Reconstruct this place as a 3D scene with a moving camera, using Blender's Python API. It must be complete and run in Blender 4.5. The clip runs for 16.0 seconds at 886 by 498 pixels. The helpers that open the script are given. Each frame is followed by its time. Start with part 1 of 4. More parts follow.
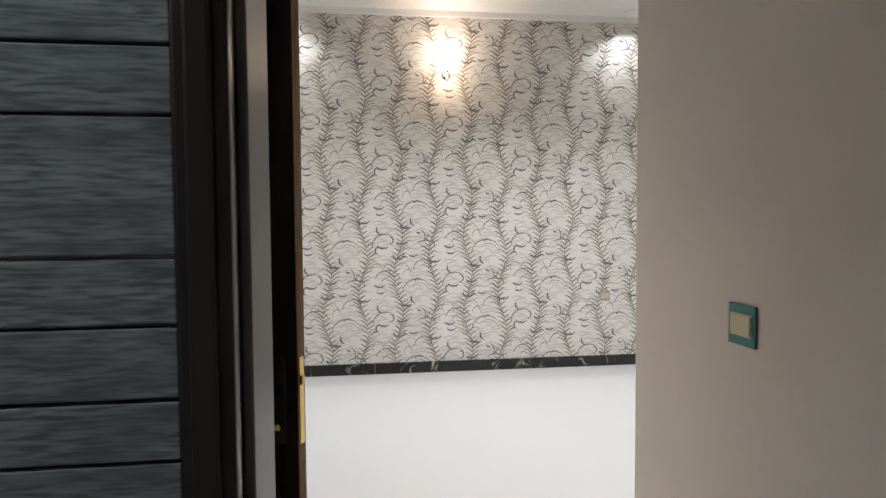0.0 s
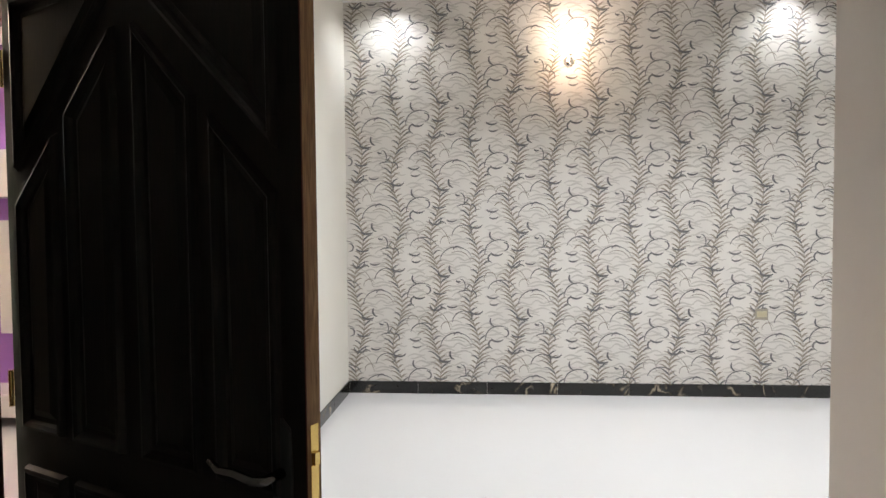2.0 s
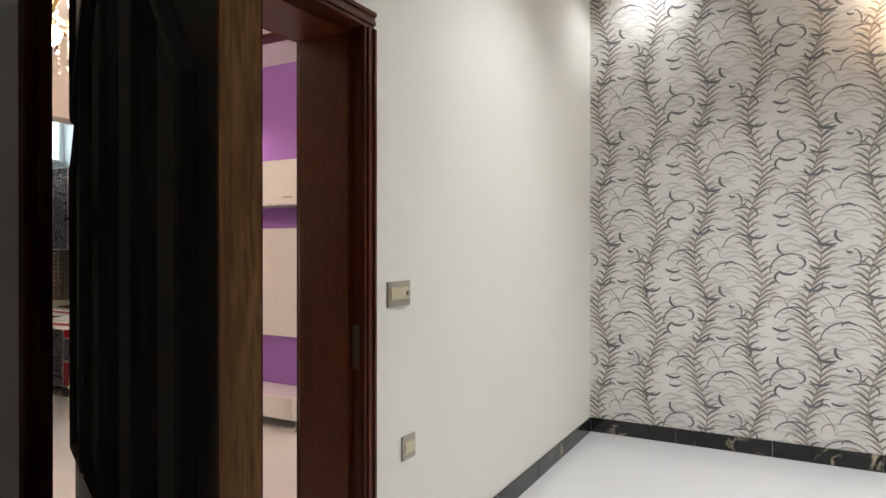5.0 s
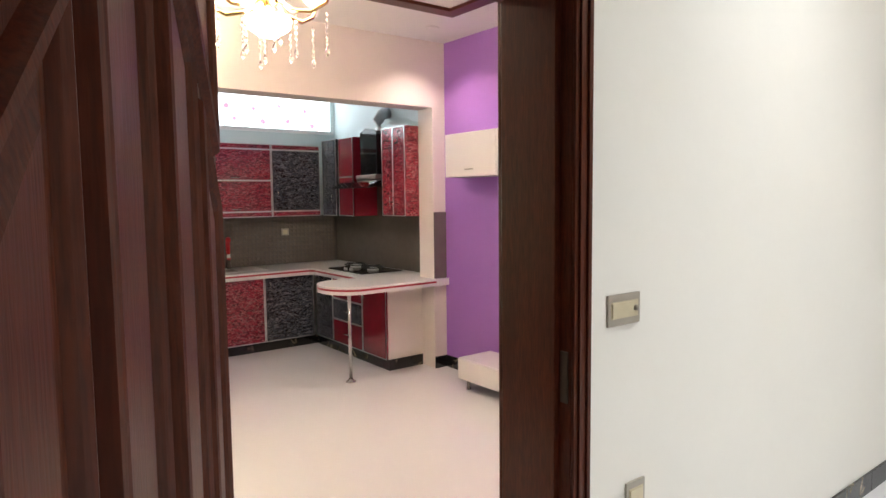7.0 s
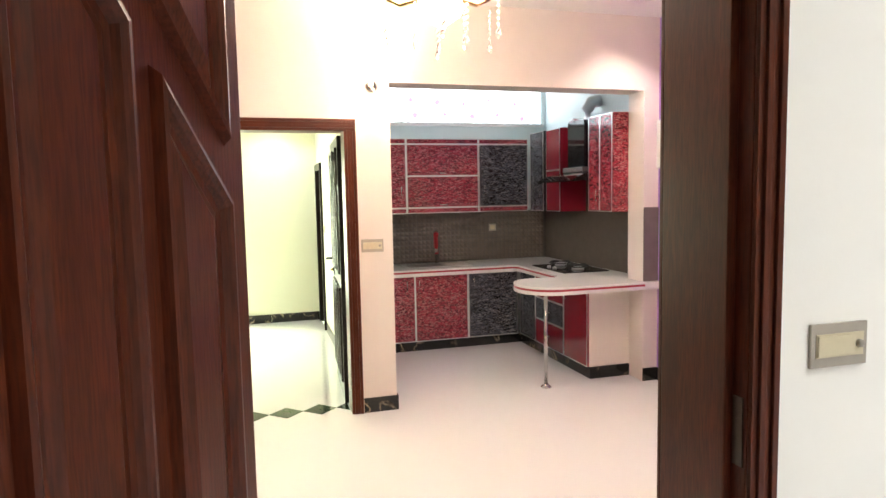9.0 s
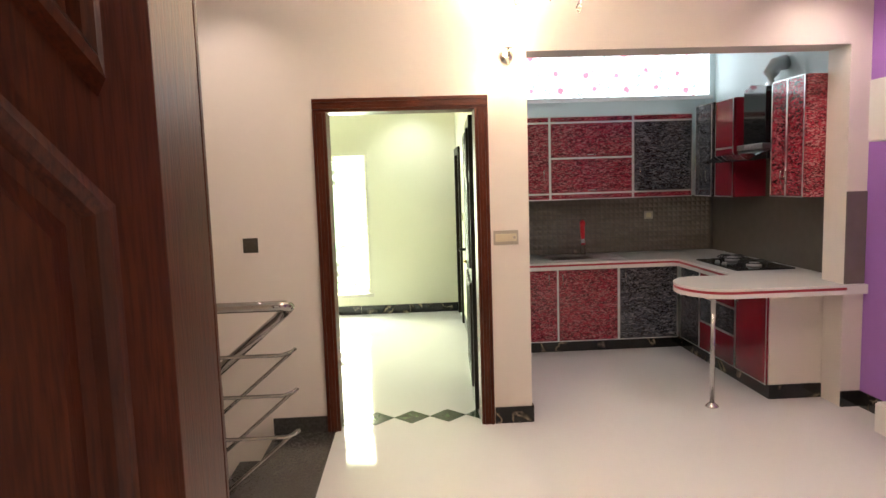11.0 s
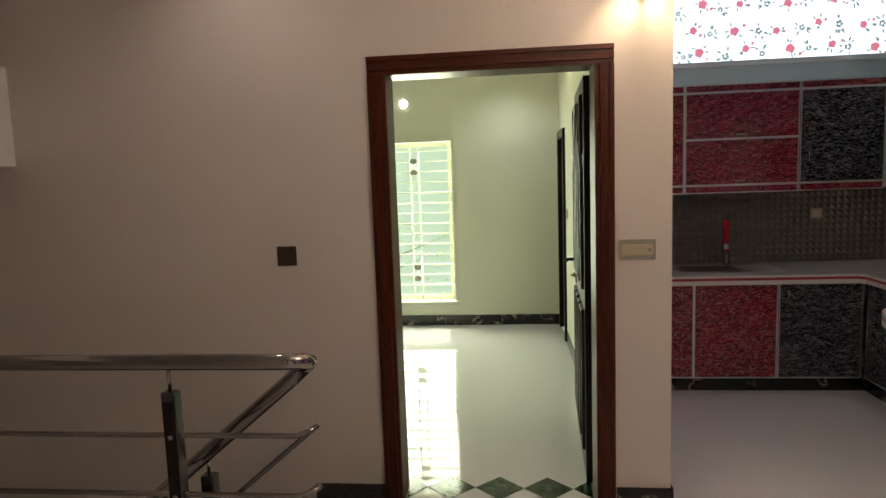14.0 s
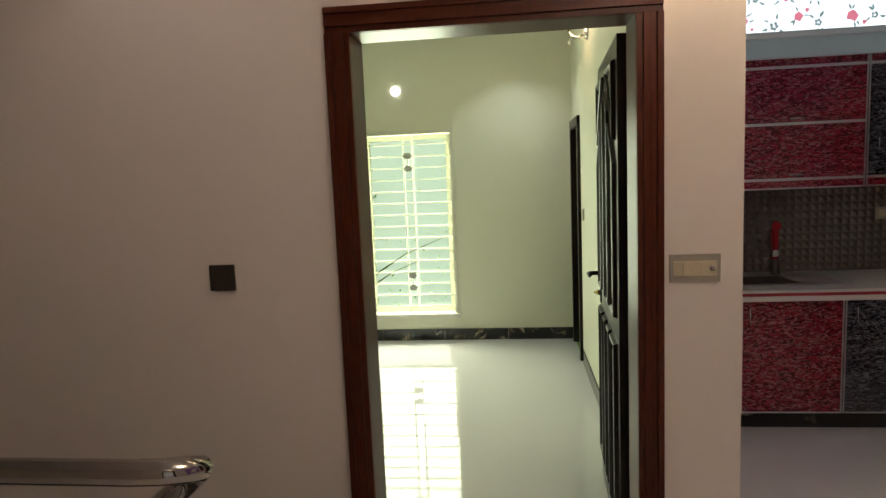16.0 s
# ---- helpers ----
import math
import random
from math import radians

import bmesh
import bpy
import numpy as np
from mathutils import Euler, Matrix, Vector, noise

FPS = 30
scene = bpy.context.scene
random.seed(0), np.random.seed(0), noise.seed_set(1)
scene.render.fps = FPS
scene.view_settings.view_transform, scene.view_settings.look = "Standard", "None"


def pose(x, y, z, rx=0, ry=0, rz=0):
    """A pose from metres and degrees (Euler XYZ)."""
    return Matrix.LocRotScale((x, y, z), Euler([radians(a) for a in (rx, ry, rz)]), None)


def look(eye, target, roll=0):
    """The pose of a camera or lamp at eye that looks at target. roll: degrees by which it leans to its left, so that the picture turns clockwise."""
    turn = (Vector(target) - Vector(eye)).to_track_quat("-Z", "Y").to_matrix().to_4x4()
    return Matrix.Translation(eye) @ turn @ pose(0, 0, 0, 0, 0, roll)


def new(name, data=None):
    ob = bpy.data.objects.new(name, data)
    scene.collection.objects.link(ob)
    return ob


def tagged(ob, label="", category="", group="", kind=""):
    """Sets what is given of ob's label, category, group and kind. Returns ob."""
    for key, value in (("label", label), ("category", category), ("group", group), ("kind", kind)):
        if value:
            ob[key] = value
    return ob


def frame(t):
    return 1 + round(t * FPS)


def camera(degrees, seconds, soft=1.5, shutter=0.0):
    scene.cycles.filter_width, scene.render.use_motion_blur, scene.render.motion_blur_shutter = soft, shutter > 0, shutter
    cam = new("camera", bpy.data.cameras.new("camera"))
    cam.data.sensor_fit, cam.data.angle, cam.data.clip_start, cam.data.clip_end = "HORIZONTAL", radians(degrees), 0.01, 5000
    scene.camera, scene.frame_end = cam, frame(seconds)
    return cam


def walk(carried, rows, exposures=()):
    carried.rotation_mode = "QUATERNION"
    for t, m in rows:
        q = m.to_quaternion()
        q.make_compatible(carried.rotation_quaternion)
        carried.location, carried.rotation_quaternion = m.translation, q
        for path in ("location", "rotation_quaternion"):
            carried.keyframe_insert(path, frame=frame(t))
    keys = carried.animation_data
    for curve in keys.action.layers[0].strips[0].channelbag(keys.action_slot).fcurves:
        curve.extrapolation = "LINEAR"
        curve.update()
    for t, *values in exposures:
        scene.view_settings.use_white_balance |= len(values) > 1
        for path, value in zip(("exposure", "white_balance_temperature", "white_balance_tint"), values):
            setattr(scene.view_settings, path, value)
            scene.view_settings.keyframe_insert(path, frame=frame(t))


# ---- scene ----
cam = camera(69.9, 16.0)
PATH = [
    (0, (-1.940, -1.022, 1.555), (0.041, -1.284, 1.462), -0.4),
    (0.5, (-1.800, -1.094, 1.558), (0.193, -1.240, 1.469), -0.5),
    (1, (-1.632, -1.140, 1.569), (0.366, -1.183, 1.481), -0.4),
    (1.5, (-1.481, -1.176, 1.570), (0.517, -1.129, 1.483), -0.4),
    (2, (-1.328, -1.203, 1.562), (0.665, -1.053, 1.482), -0.5),
    (2.5, (-1.168, -1.207, 1.545), (0.815, -0.950, 1.477), -0.5),
    (3, (-1.005, -1.199, 1.523), (0.960, -0.835, 1.465), -0.3),
    (3.5, (-0.848, -1.188, 1.501), (1.093, -0.710, 1.459), -0.1),
    (4, (-0.720, -1.197, 1.480), (1.186, -0.593, 1.452), 0.1),
    (4.5, (-0.608, -1.245, 1.463), (1.235, -0.470, 1.447), 0.0),
    (5, (-0.530, -1.290, 1.455), (1.220, -0.323, 1.450), 0.0),
    (5.2, (-0.503, -1.298, 1.459), (1.202, -0.254, 1.456), 0.2),
    (7.3, (0.024, -1.117, 1.646), (1.138, 0.535, 1.471), -0.9),
    (7.5, (0.071, -1.101, 1.639), (1.122, 0.592, 1.466), -1.0),
    (8, (0.219, -1.076, 1.639), (1.095, 0.714, 1.466), -1.1),
    (8.5, (0.315, -1.05, 1.637), (1.03, 0.81, 1.464), -1.1),
    (9, (0.366, -1.014, 1.629), (0.922, 0.899, 1.458), -1.1),
    (9.5, (0.408, -0.889, 1.625), (0.833, 1.057, 1.444), -1.1),
    (11.8, (0.673, -0.246, 1.634), (0.603, 1.741, 1.425), -1.8),
    (12, (0.69, -0.168, 1.625), (0.584, 1.819, 1.419), -1.7),
    (12.5, (0.682, 0.031, 1.632), (0.522, 2.013, 1.417), -1.8),
    (13, (0.644, 0.229, 1.626), (0.46, 2.209, 1.408), -1.8),
    (13.5, (0.622, 0.452, 1.616), (0.417, 2.429, 1.397), -1.9),
    (14, (0.596, 0.666, 1.624), (0.383, 2.642, 1.398), -2.0),
    (14.5, (0.557, 0.873, 1.616), (0.345, 2.849, 1.391), -2.1),
    (15, (0.53, 1.055, 1.62), (0.319, 3.031, 1.391), -2.2),
    (15.5, (0.547, 1.232, 1.605), (0.328, 3.207, 1.378), -2.3),
    (16, (0.578, 1.448, 1.607), (0.35, 3.421, 1.375), -2.4),
]
EXPOSURES = [(0, 0.45), (3, 0.6), (5.2, 0.4), (7.3, 0.85), (9.0, 1.1), (9.7, 1.1), (11.8, -0.2), (12.5, -0.65), (16, -0.82)]
walk(cam, [(t, look(eye, target, roll)) for t, eye, target, roll in PATH], EXPOSURES)

# ---- world, sun and lamps ----
world = bpy.data.worlds.new("sky")
scene.world = world
world.use_nodes = True
wn = world.node_tree.nodes
sky = wn.new("ShaderNodeTexSky")
sky.sky_type, sky.sun_disc = "NISHITA", False
sky.sun_elevation, sky.sun_rotation = radians(62), radians(-12)
wn["Background"].inputs[1].default_value = 0.1
world.node_tree.links.new(sky.outputs[0], wn["Background"].inputs[0])
sun = new("sun", bpy.data.lights.new("sun", "SUN"))
sun.data.energy, sun.data.angle, sun.data.color = 4.0, radians(0.5), (1, 0.95, 0.86)
sun.matrix_world = look((-0.6, 20, 32), (0.4, 3, 0))


def lamp_at(kind, where, energy, color, size=0.05, spot=None, blend=0.9, aim=None):
    data = bpy.data.lights.new("lamp", kind)
    data.energy, data.color = energy, color
    ob = new("lamp", data)
    if kind == "AREA":
        data.shape, data.size, data.size_y = "RECTANGLE", size[0], size[1]
    else:
        data.shadow_soft_size = size
    if kind == "SPOT":
        data.spot_size, data.spot_blend = radians(spot), blend
    ob.matrix_world = look(where, aim if aim else (where[0], where[1] + 0.001, where[2] - 1))
    return ob


WARM, NEUTRAL, COOL, PINK = (1, 0.78, 0.5), (1, 0.93, 0.84), (0.9, 0.96, 1), (1, 0.82, 0.74)
DOWN_A = [(4.2, -0.33, 22), (4.2, -3.75, 22), (2.6, -0.9, 98), (2.6, -2.4, 118), (2.6, -3.9, 118)]
DOWN_B = [(3.2, 3.25, 26), (3.1, 1.0, 22), (-0.6, 3.2, 17)]
DOWN_C = [(0.6, 7.0, 30), (-1.3, 5.6, 34)]
for x, y, power in DOWN_A:
    lamp_at("SPOT", (x, y, 3.58), power, (0.94, 0.98, 1.0), 0.04, 128, 0.9)
for x, y, power in DOWN_B:
    lamp_at("SPOT", (x, y, 3.01), power, PINK, 0.04, 116, 0.8)
for x, y, power in DOWN_C:
    lamp_at("SPOT", (x, y, 2.83), power, COOL, 0.04, 110, 0.8)
# added spot with no fixture, brightens the passage and its boards
lamp_at("SPOT", (-1.8, -0.15, 2.9), 26, COOL, 0.05, 130, 0.8)
lamp_at("POINT", (4.27, -1.905, 3.14), 7, (1, 0.84, 0.72), 0.05)
lamp_at("POINT", (1.2, 3.5, 2.56), 36, WARM, 0.04)
lamp_at("POINT", (1.0, 6.1, 2.66), 3, WARM, 0.04)
lamp_at("POINT", (1.25, 2.0, 2.72), 36, PINK, 0.16)
# added area light in the back room window, stands in for daylight
lamp_at("AREA", (-0.44, 7.575, 1.15), 84, (0.92, 1.0, 0.72), (0.8, 1.7), aim=(-0.44, 5, 1.15))
# unseen area lamp added before the blind for its daylight
lamp_at("AREA", (2.5, 5.885, 2.68), 2, (0.86, 0.95, 1), (1.9, 0.44), aim=(2.5, 4.5, 2.3))


# ---- materials ----
def nodes_of(name):
    m = bpy.data.materials.new(name)
    m.use_nodes = True
    t = m.node_tree
    return m, t, t.nodes["Principled BSDF"]


def mix_color(t, fac, a, b):
    n = t.nodes.new("ShaderNodeMix")
    n.data_type = "RGBA"
    for sock, v in ((0, fac), (6, a), (7, b)):
        if isinstance(v, bpy.types.NodeSocket):
            t.links.new(v, n.inputs[sock])
        elif sock == 0:
            n.inputs[0].default_value = v
        else:
            n.inputs[sock].default_value = (*v, 1)
    return n.outputs[2]


def grain(t, scale, detail=4, stretch=(1, 1, 1), distortion=0.0, lo=0.3, hi=0.7):
    co = t.nodes.new("ShaderNodeTexCoord")
    mp = t.nodes.new("ShaderNodeMapping")
    mp.inputs["Scale"].default_value = stretch
    n = t.nodes.new("ShaderNodeTexNoise")
    n.inputs["Scale"].default_value, n.inputs["Detail"].default_value, n.inputs["Distortion"].default_value = scale, detail, distortion
    r = t.nodes.new("ShaderNodeMapRange")
    r.inputs[1].default_value, r.inputs[2].default_value = lo, hi
    geo = t.nodes.new("ShaderNodeNewGeometry")
    t.links.new(geo.outputs["Position"], mp.inputs[0])
    t.nodes.remove(co)
    t.links.new(mp.outputs[0], n.inputs[0])
    t.links.new(n.outputs[0], r.inputs[0])
    return r.outputs[0]


def bump(t, b, height, strength, distance):
    n = t.nodes.new("ShaderNodeBump")
    n.inputs["Strength"].default_value, n.inputs["Distance"].default_value = strength, distance
    t.links.new(height, n.inputs["Height"])
    t.links.new(n.outputs[0], b.inputs["Normal"])


def plain(name, color, rough=0.5, metal=0.0, vary=0.08, scale=6.0, bumps=0.0, bump_scale=120.0, coat=0.0):
    m, t, b = nodes_of(name)
    b.inputs["Roughness"].default_value, b.inputs["Metallic"].default_value, b.inputs["Coat Weight"].default_value = rough, metal, coat
    dark = tuple(c * (1 - vary) for c in color)
    big = mix_color(t, grain(t, scale), dark, color)
    fine = mix_color(t, grain(t, scale * 14), tuple(c * (1 - vary / 2) for c in color), color)
    out = t.nodes.new("ShaderNodeMix")
    out.data_type, out.inputs[0].default_value = "RGBA", 0.4
    t.links.new(big, out.inputs[6])
    t.links.new(fine, out.inputs[7])
    t.links.new(out.outputs[2], b.inputs["Base Color"])
    if bumps:
        bump(t, b, grain(t, bump_scale), bumps, 0.002)
    return m


def wood(name, dark, light, rough=0.3, stretch=(9, 9, 0.7)):
    m, t, b = nodes_of(name)
    fac = grain(t, 3.2, 6, stretch, 1.2)
    col = mix_color(t, fac, dark, light)
    pores = grain(t, 26, 3, stretch, 0.2, 0.35, 0.6)
    t.links.new(mix_color(t, pores, tuple(c * 0.8 for c in dark), col), b.inputs["Base Color"])
    b.inputs["Roughness"].default_value, b.inputs["Coat Weight"].default_value, b.inputs["Coat Roughness"].default_value = rough, 0.04, 0.2
    b.inputs["Specular IOR Level"].default_value = 0.2
    bump(t, b, pores, 0.06, 0.002)
    return m


def flecked(name, ground, fleck, mid, rough=0.12):
    """High-gloss laminate with wavy horizontal flecks."""
    m, t, b = nodes_of(name)
    f1 = grain(t, 11, 2, (1.4, 1.4, 4.2), 2.0, 0.49, 0.51)
    f2 = grain(t, 18, 2, (1.2, 1.2, 4.4), 1.8, 0.55, 0.575)
    col = mix_color(t, f1, ground, mid)
    t.links.new(mix_color(t, f2, col, fleck), b.inputs["Base Color"])
    b.inputs["Roughness"].default_value, b.inputs["Coat Weight"].default_value, b.inputs["Coat Roughness"].default_value = rough, 0.2, 0.05
    return m


def marble(name, ground, vein, rough=0.08, width=0.035, scale=3.0):
    m, t, b = nodes_of(name)
    geo = t.nodes.new("ShaderNodeNewGeometry")
    n = t.nodes.new("ShaderNodeTexNoise")
    n.inputs["Scale"].default_value, n.inputs["Detail"].default_value, n.inputs["Distortion"].default_value = scale, 6, 1.5
    info = t.nodes.new("ShaderNodeObjectInfo")
    add = t.nodes.new("ShaderNodeVectorMath")
    mul = t.nodes.new("ShaderNodeVectorMath")
    mul.operation = "SCALE"
    mul.inputs[0].default_value = (13, 7, 5)
    t.links.new(info.outputs["Random"], mul.inputs["Scale"])
    t.links.new(geo.outputs["Position"], add.inputs[0])
    t.links.new(mul.outputs[0], add.inputs[1])
    t.links.new(add.outputs[0], n.inputs[0])
    sub = t.nodes.new("ShaderNodeMath")
    sub.operation, sub.inputs[1].default_value = "SUBTRACT", 0.5
    ab = t.nodes.new("ShaderNodeMath")
    ab.operation = "ABSOLUTE"
    r = t.nodes.new("ShaderNodeMapRange")
    r.inputs[1].default_value, r.inputs[2].default_value, r.inputs[3].default_value, r.inputs[4].default_value = 0, width, 1, 0
    t.links.new(n.outputs[0], sub.inputs[0])
    t.links.new(sub.outputs[0], ab.inputs[0])
    t.links.new(ab.outputs[0], r.inputs[0])
    patch = grain(t, 5, 2, (1, 1, 1), 0, 0.5, 0.68)
    m2 = t.nodes.new("ShaderNodeMath")
    m2.operation = "MULTIPLY"
    t.links.new(r.outputs[0], m2.inputs[0])
    t.links.new(patch, m2.inputs[1])
    t.links.new(mix_color(t, m2.outputs[0], ground, vein), b.inputs["Base Color"])
    b.inputs["Roughness"].default_value = rough
    return m


def glow(name, color, strength):
    m, t, b = nodes_of(name)
    b.inputs["Base Color"].default_value = (*color, 1)
    b.inputs["Emission Color"].default_value, b.inputs["Emission Strength"].default_value = (*color, 1), strength
    return m


def clear(name, tint=(1, 1, 1), rough=0.0):
    m, t, b = nodes_of(name)
    b.inputs["Base Color"].default_value = (*tint, 1)
    b.inputs["Transmission Weight"].default_value, b.inputs["Roughness"].default_value, b.inputs["IOR"].default_value = 1, rough, 1.45
    return m


M_CREAM = plain("cream_paint", (0.81, 0.785, 0.725), 0.55, 0, 0.04, 2, 0.05)
M_BEIGE = plain("beige_paint", (0.74, 0.67, 0.61), 0.5, 0, 0.05, 2, 0.05)
M_LIME = plain("pale_green_paint", (0.76, 0.76, 0.62), 0.5, 0, 0.04, 2, 0.05)
M_PURPLE = plain("purple_paint", (0.36, 0.16, 0.52), 0.5, 0, 0.06, 2, 0.05)
M_WHITE = plain("white_paint", (0.8, 0.79, 0.77), 0.5, 0, 0.04, 2, 0.04)
M_KITCHEN = plain("pale_blue_paint", (0.68, 0.76, 0.76), 0.5, 0, 0.04, 2, 0.04)
M_PAPER = plain("wallpaper_ground", (0.785, 0.745, 0.705), 0.6, 0, 0.08, 5, 0.25, 60)
M_PRINT = plain("print_taupe", (0.37, 0.32, 0.27), 0.6, 0, 0.35, 9)
M_PRINT_BLUE = plain("print_blue_grey", (0.185, 0.18, 0.185), 0.6, 0, 0.3, 9)
M_PRINT_PALE = plain("print_pale_grey", (0.63, 0.59, 0.555), 0.6, 0, 0.12, 9)
M_FLOOR = plain("white_porcelain", (0.74, 0.73, 0.74), 0.035, 0, 0.03, 0.8)
M_MARBLE = marble("black_marble", (0.012, 0.011, 0.011), (0.5, 0.42, 0.3))
M_GRANITE = plain("dark_granite", (0.075, 0.07, 0.068), 0.22, 0, 0.7, 70)
M_GREENSTONE = marble("green_marble", (0.03, 0.05, 0.025), (0.14, 0.2, 0.1), 0.08, 0.08, 6)
M_WOOD = wood("mahogany", (0.066, 0.013, 0.005), (0.100, 0.021, 0.007), 0.36)
M_EDGE = wood("raw_edge_wood", (0.22, 0.11, 0.045), (0.38, 0.22, 0.09), 0.5)
M_DARKWOOD = wood("dark_wood", (0.010, 0.006, 0.005), (0.03, 0.017, 0.012), 0.28)
# near-black wood colour carrying the shade on the bedroom door's unlit face
M_WOOD_SHADED = wood("shaded_mahogany", (0.0045, 0.0028, 0.0022), (0.013, 0.0075, 0.005), 0.5)
M_PEWTER = plain("aged_pewter", (0.17, 0.158, 0.148), 0.25, 1.0, 0.2, 30)
M_BLACKWOOD = plain("black_frame_paint", (0.018, 0.015, 0.014), 0.35, 0, 0.3, 12)
M_SLAT = wood("grey_boards", (0.14, 0.16, 0.17), (0.30, 0.34, 0.35), 0.6, (6, 1, 9))
M_STEEL = plain("polished_steel", (0.62, 0.60, 0.58), 0.12, 1.0, 0.06, 20)
M_RAIL = plain("dark_chrome", (0.40, 0.37, 0.345), 0.07, 1.0, 0.06, 20)
M_BRUSHED = plain("brushed_steel", (0.55, 0.55, 0.54), 0.3, 1.0, 0.1, 30)
M_BRASS = plain("brass", (0.75, 0.55, 0.2), 0.25, 1.0, 0.1, 30)
M_BRONZE = plain("dark_bronze", (0.13, 0.115, 0.10), 0.3, 1.0, 0.2, 30)
M_RED = flecked("red_laminate", (0.085, 0.004, 0.010), (0.45, 0.15, 0.17), (0.32, 0.019, 0.040))
M_BLACK = flecked("black_laminate", (0.006, 0.007, 0.011), (0.19, 0.19, 0.21), (0.06, 0.065, 0.085))
M_GLOSSRED = plain("gloss_red", (0.24, 0.010, 0.026), 0.08, 0, 0.15, 12, coat=0.5)
M_ALU = plain("satin_aluminium", (0.68, 0.68, 0.68), 0.3, 1.0, 0.06, 30)
M_COUNTER = plain("white_worktop", (0.78, 0.76, 0.74), 0.2, 0, 0.04, 10)
M_STRIPE = plain("red_stripe", (0.38, 0.02, 0.04), 0.3, 0, 0.1, 10)
M_TILE = plain("bronze_tile", (0.25, 0.22, 0.185), 0.16, 0.45, 0.2, 12)
M_GROUT = plain("dark_grout", (0.07, 0.062, 0.055), 0.6)
M_GLOSSBLACK = plain("black_glass", (0.01, 0.01, 0.011), 0.06, 0, 0.2, 10)
M_IRON = plain("cast_iron", (0.02, 0.02, 0.02), 0.6, 0, 0.3, 40)
M_REDPLASTIC = plain("red_plastic", (0.6, 0.02, 0.03), 0.3)
M_PLATE = plain("champagne_plate", (0.42, 0.38, 0.32), 0.3, 0.5, 0.08, 30)
M_KEY = plain("pale_gold_key", (0.62, 0.55, 0.38), 0.3, 0.3, 0.08, 30)
M_TEAL = plain("teal_film", (0.02, 0.20, 0.20), 0.35, 0, 0.15, 30)
M_STOP = plain("grey_stop_paint", (0.13, 0.12, 0.115), 0.4)
M_SILL = plain("cream_stone", (0.66, 0.64, 0.56), 0.3)
M_PVC = plain("cream_window_frame", (0.74, 0.74, 0.62), 0.35)
M_GLASS = clear("window_glass", (0.92, 1.0, 0.92))
M_CRYSTAL = clear("crystal", (1, 0.97, 0.92), 0.02)
M_GOLD = plain("gilt", (0.8, 0.58, 0.25), 0.2, 1.0, 0.1, 20)
M_BULB = glow("lit_shade", (1, 0.82, 0.6), 14)
M_DISC = glow("downlight_disc", (1, 0.95, 0.88), 18)
# blind cloth and prints emit light themselves, for the sun behind them
M_FABRIC = glow("glowing_blind_cloth", (0.86, 0.93, 0.98), 1.6)
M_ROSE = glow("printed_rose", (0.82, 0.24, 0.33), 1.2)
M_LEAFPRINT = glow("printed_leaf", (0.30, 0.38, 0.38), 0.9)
M_GRASS = plain("grass", (0.20, 0.27, 0.10), 0.9, 0, 0.5, 2)
M_LEAF = plain("leaf", (0.16, 0.28, 0.07), 0.7, 0, 0.5, 3)
M_BARK = plain("bark", (0.12, 0.08, 0.05), 0.9, 0, 0.4, 12)
for m in (M_GRASS, M_LEAF):
    m.node_tree.nodes["Principled BSDF"].inputs["Specular IOR Level"].default_value = 0.0
M_TVWHITE = plain("white_gloss_board", (0.78, 0.74, 0.72), 0.15, 0, 0.04, 3)


# ---- mesh helpers ----
def add_box(bm, x0, y0, z0, x1, y1, z1, mi=0, turn=None):
    vs = [bm.verts.new((x, y, z)) for x in (x0, x1) for y in (y0, y1) for z in (z0, z1)]
    if turn:
        bmesh.ops.transform(bm, matrix=turn, verts=vs)
    out = []
    for q in ((0, 1, 3, 2), (4, 6, 7, 5), (0, 4, 5, 1), (2, 3, 7, 6), (0, 2, 6, 4), (1, 5, 7, 3)):
        f = bm.faces.new([vs[i] for i in q])
        f.material_index = mi
        out.append(f)
    return out


def add_tube(bm, pts, r, n=10, mi=0, r_end=None):
    """A round bar along points."""
    pts = [Vector(p) for p in pts]
    rings = []
    for i, p in enumerate(pts):
        d = (pts[min(i + 1, len(pts) - 1)] - pts[max(i - 1, 0)]).normalized()
        u = d.orthogonal().normalized() if abs(d.z) > 0.99 else d.cross(Vector((0, 0, 1))).normalized()
        v = d.cross(u)
        rr = r if r_end is None else r + (r_end - r) * i / (len(pts) - 1)
        rings.append([bm.verts.new(p + rr * (math.cos(a) * u + math.sin(a) * v)) for a in (2 * math.pi * k / n for k in range(n))])
    for a, b in zip(rings, rings[1:]):
        for k in range(n):
            f = bm.faces.new((a[k], a[(k + 1) % n], b[(k + 1) % n], b[k]))
            f.smooth, f.material_index = True, mi
    for ring in (rings[0][::-1], rings[-1]):
        bm.faces.new(ring).material_index = mi


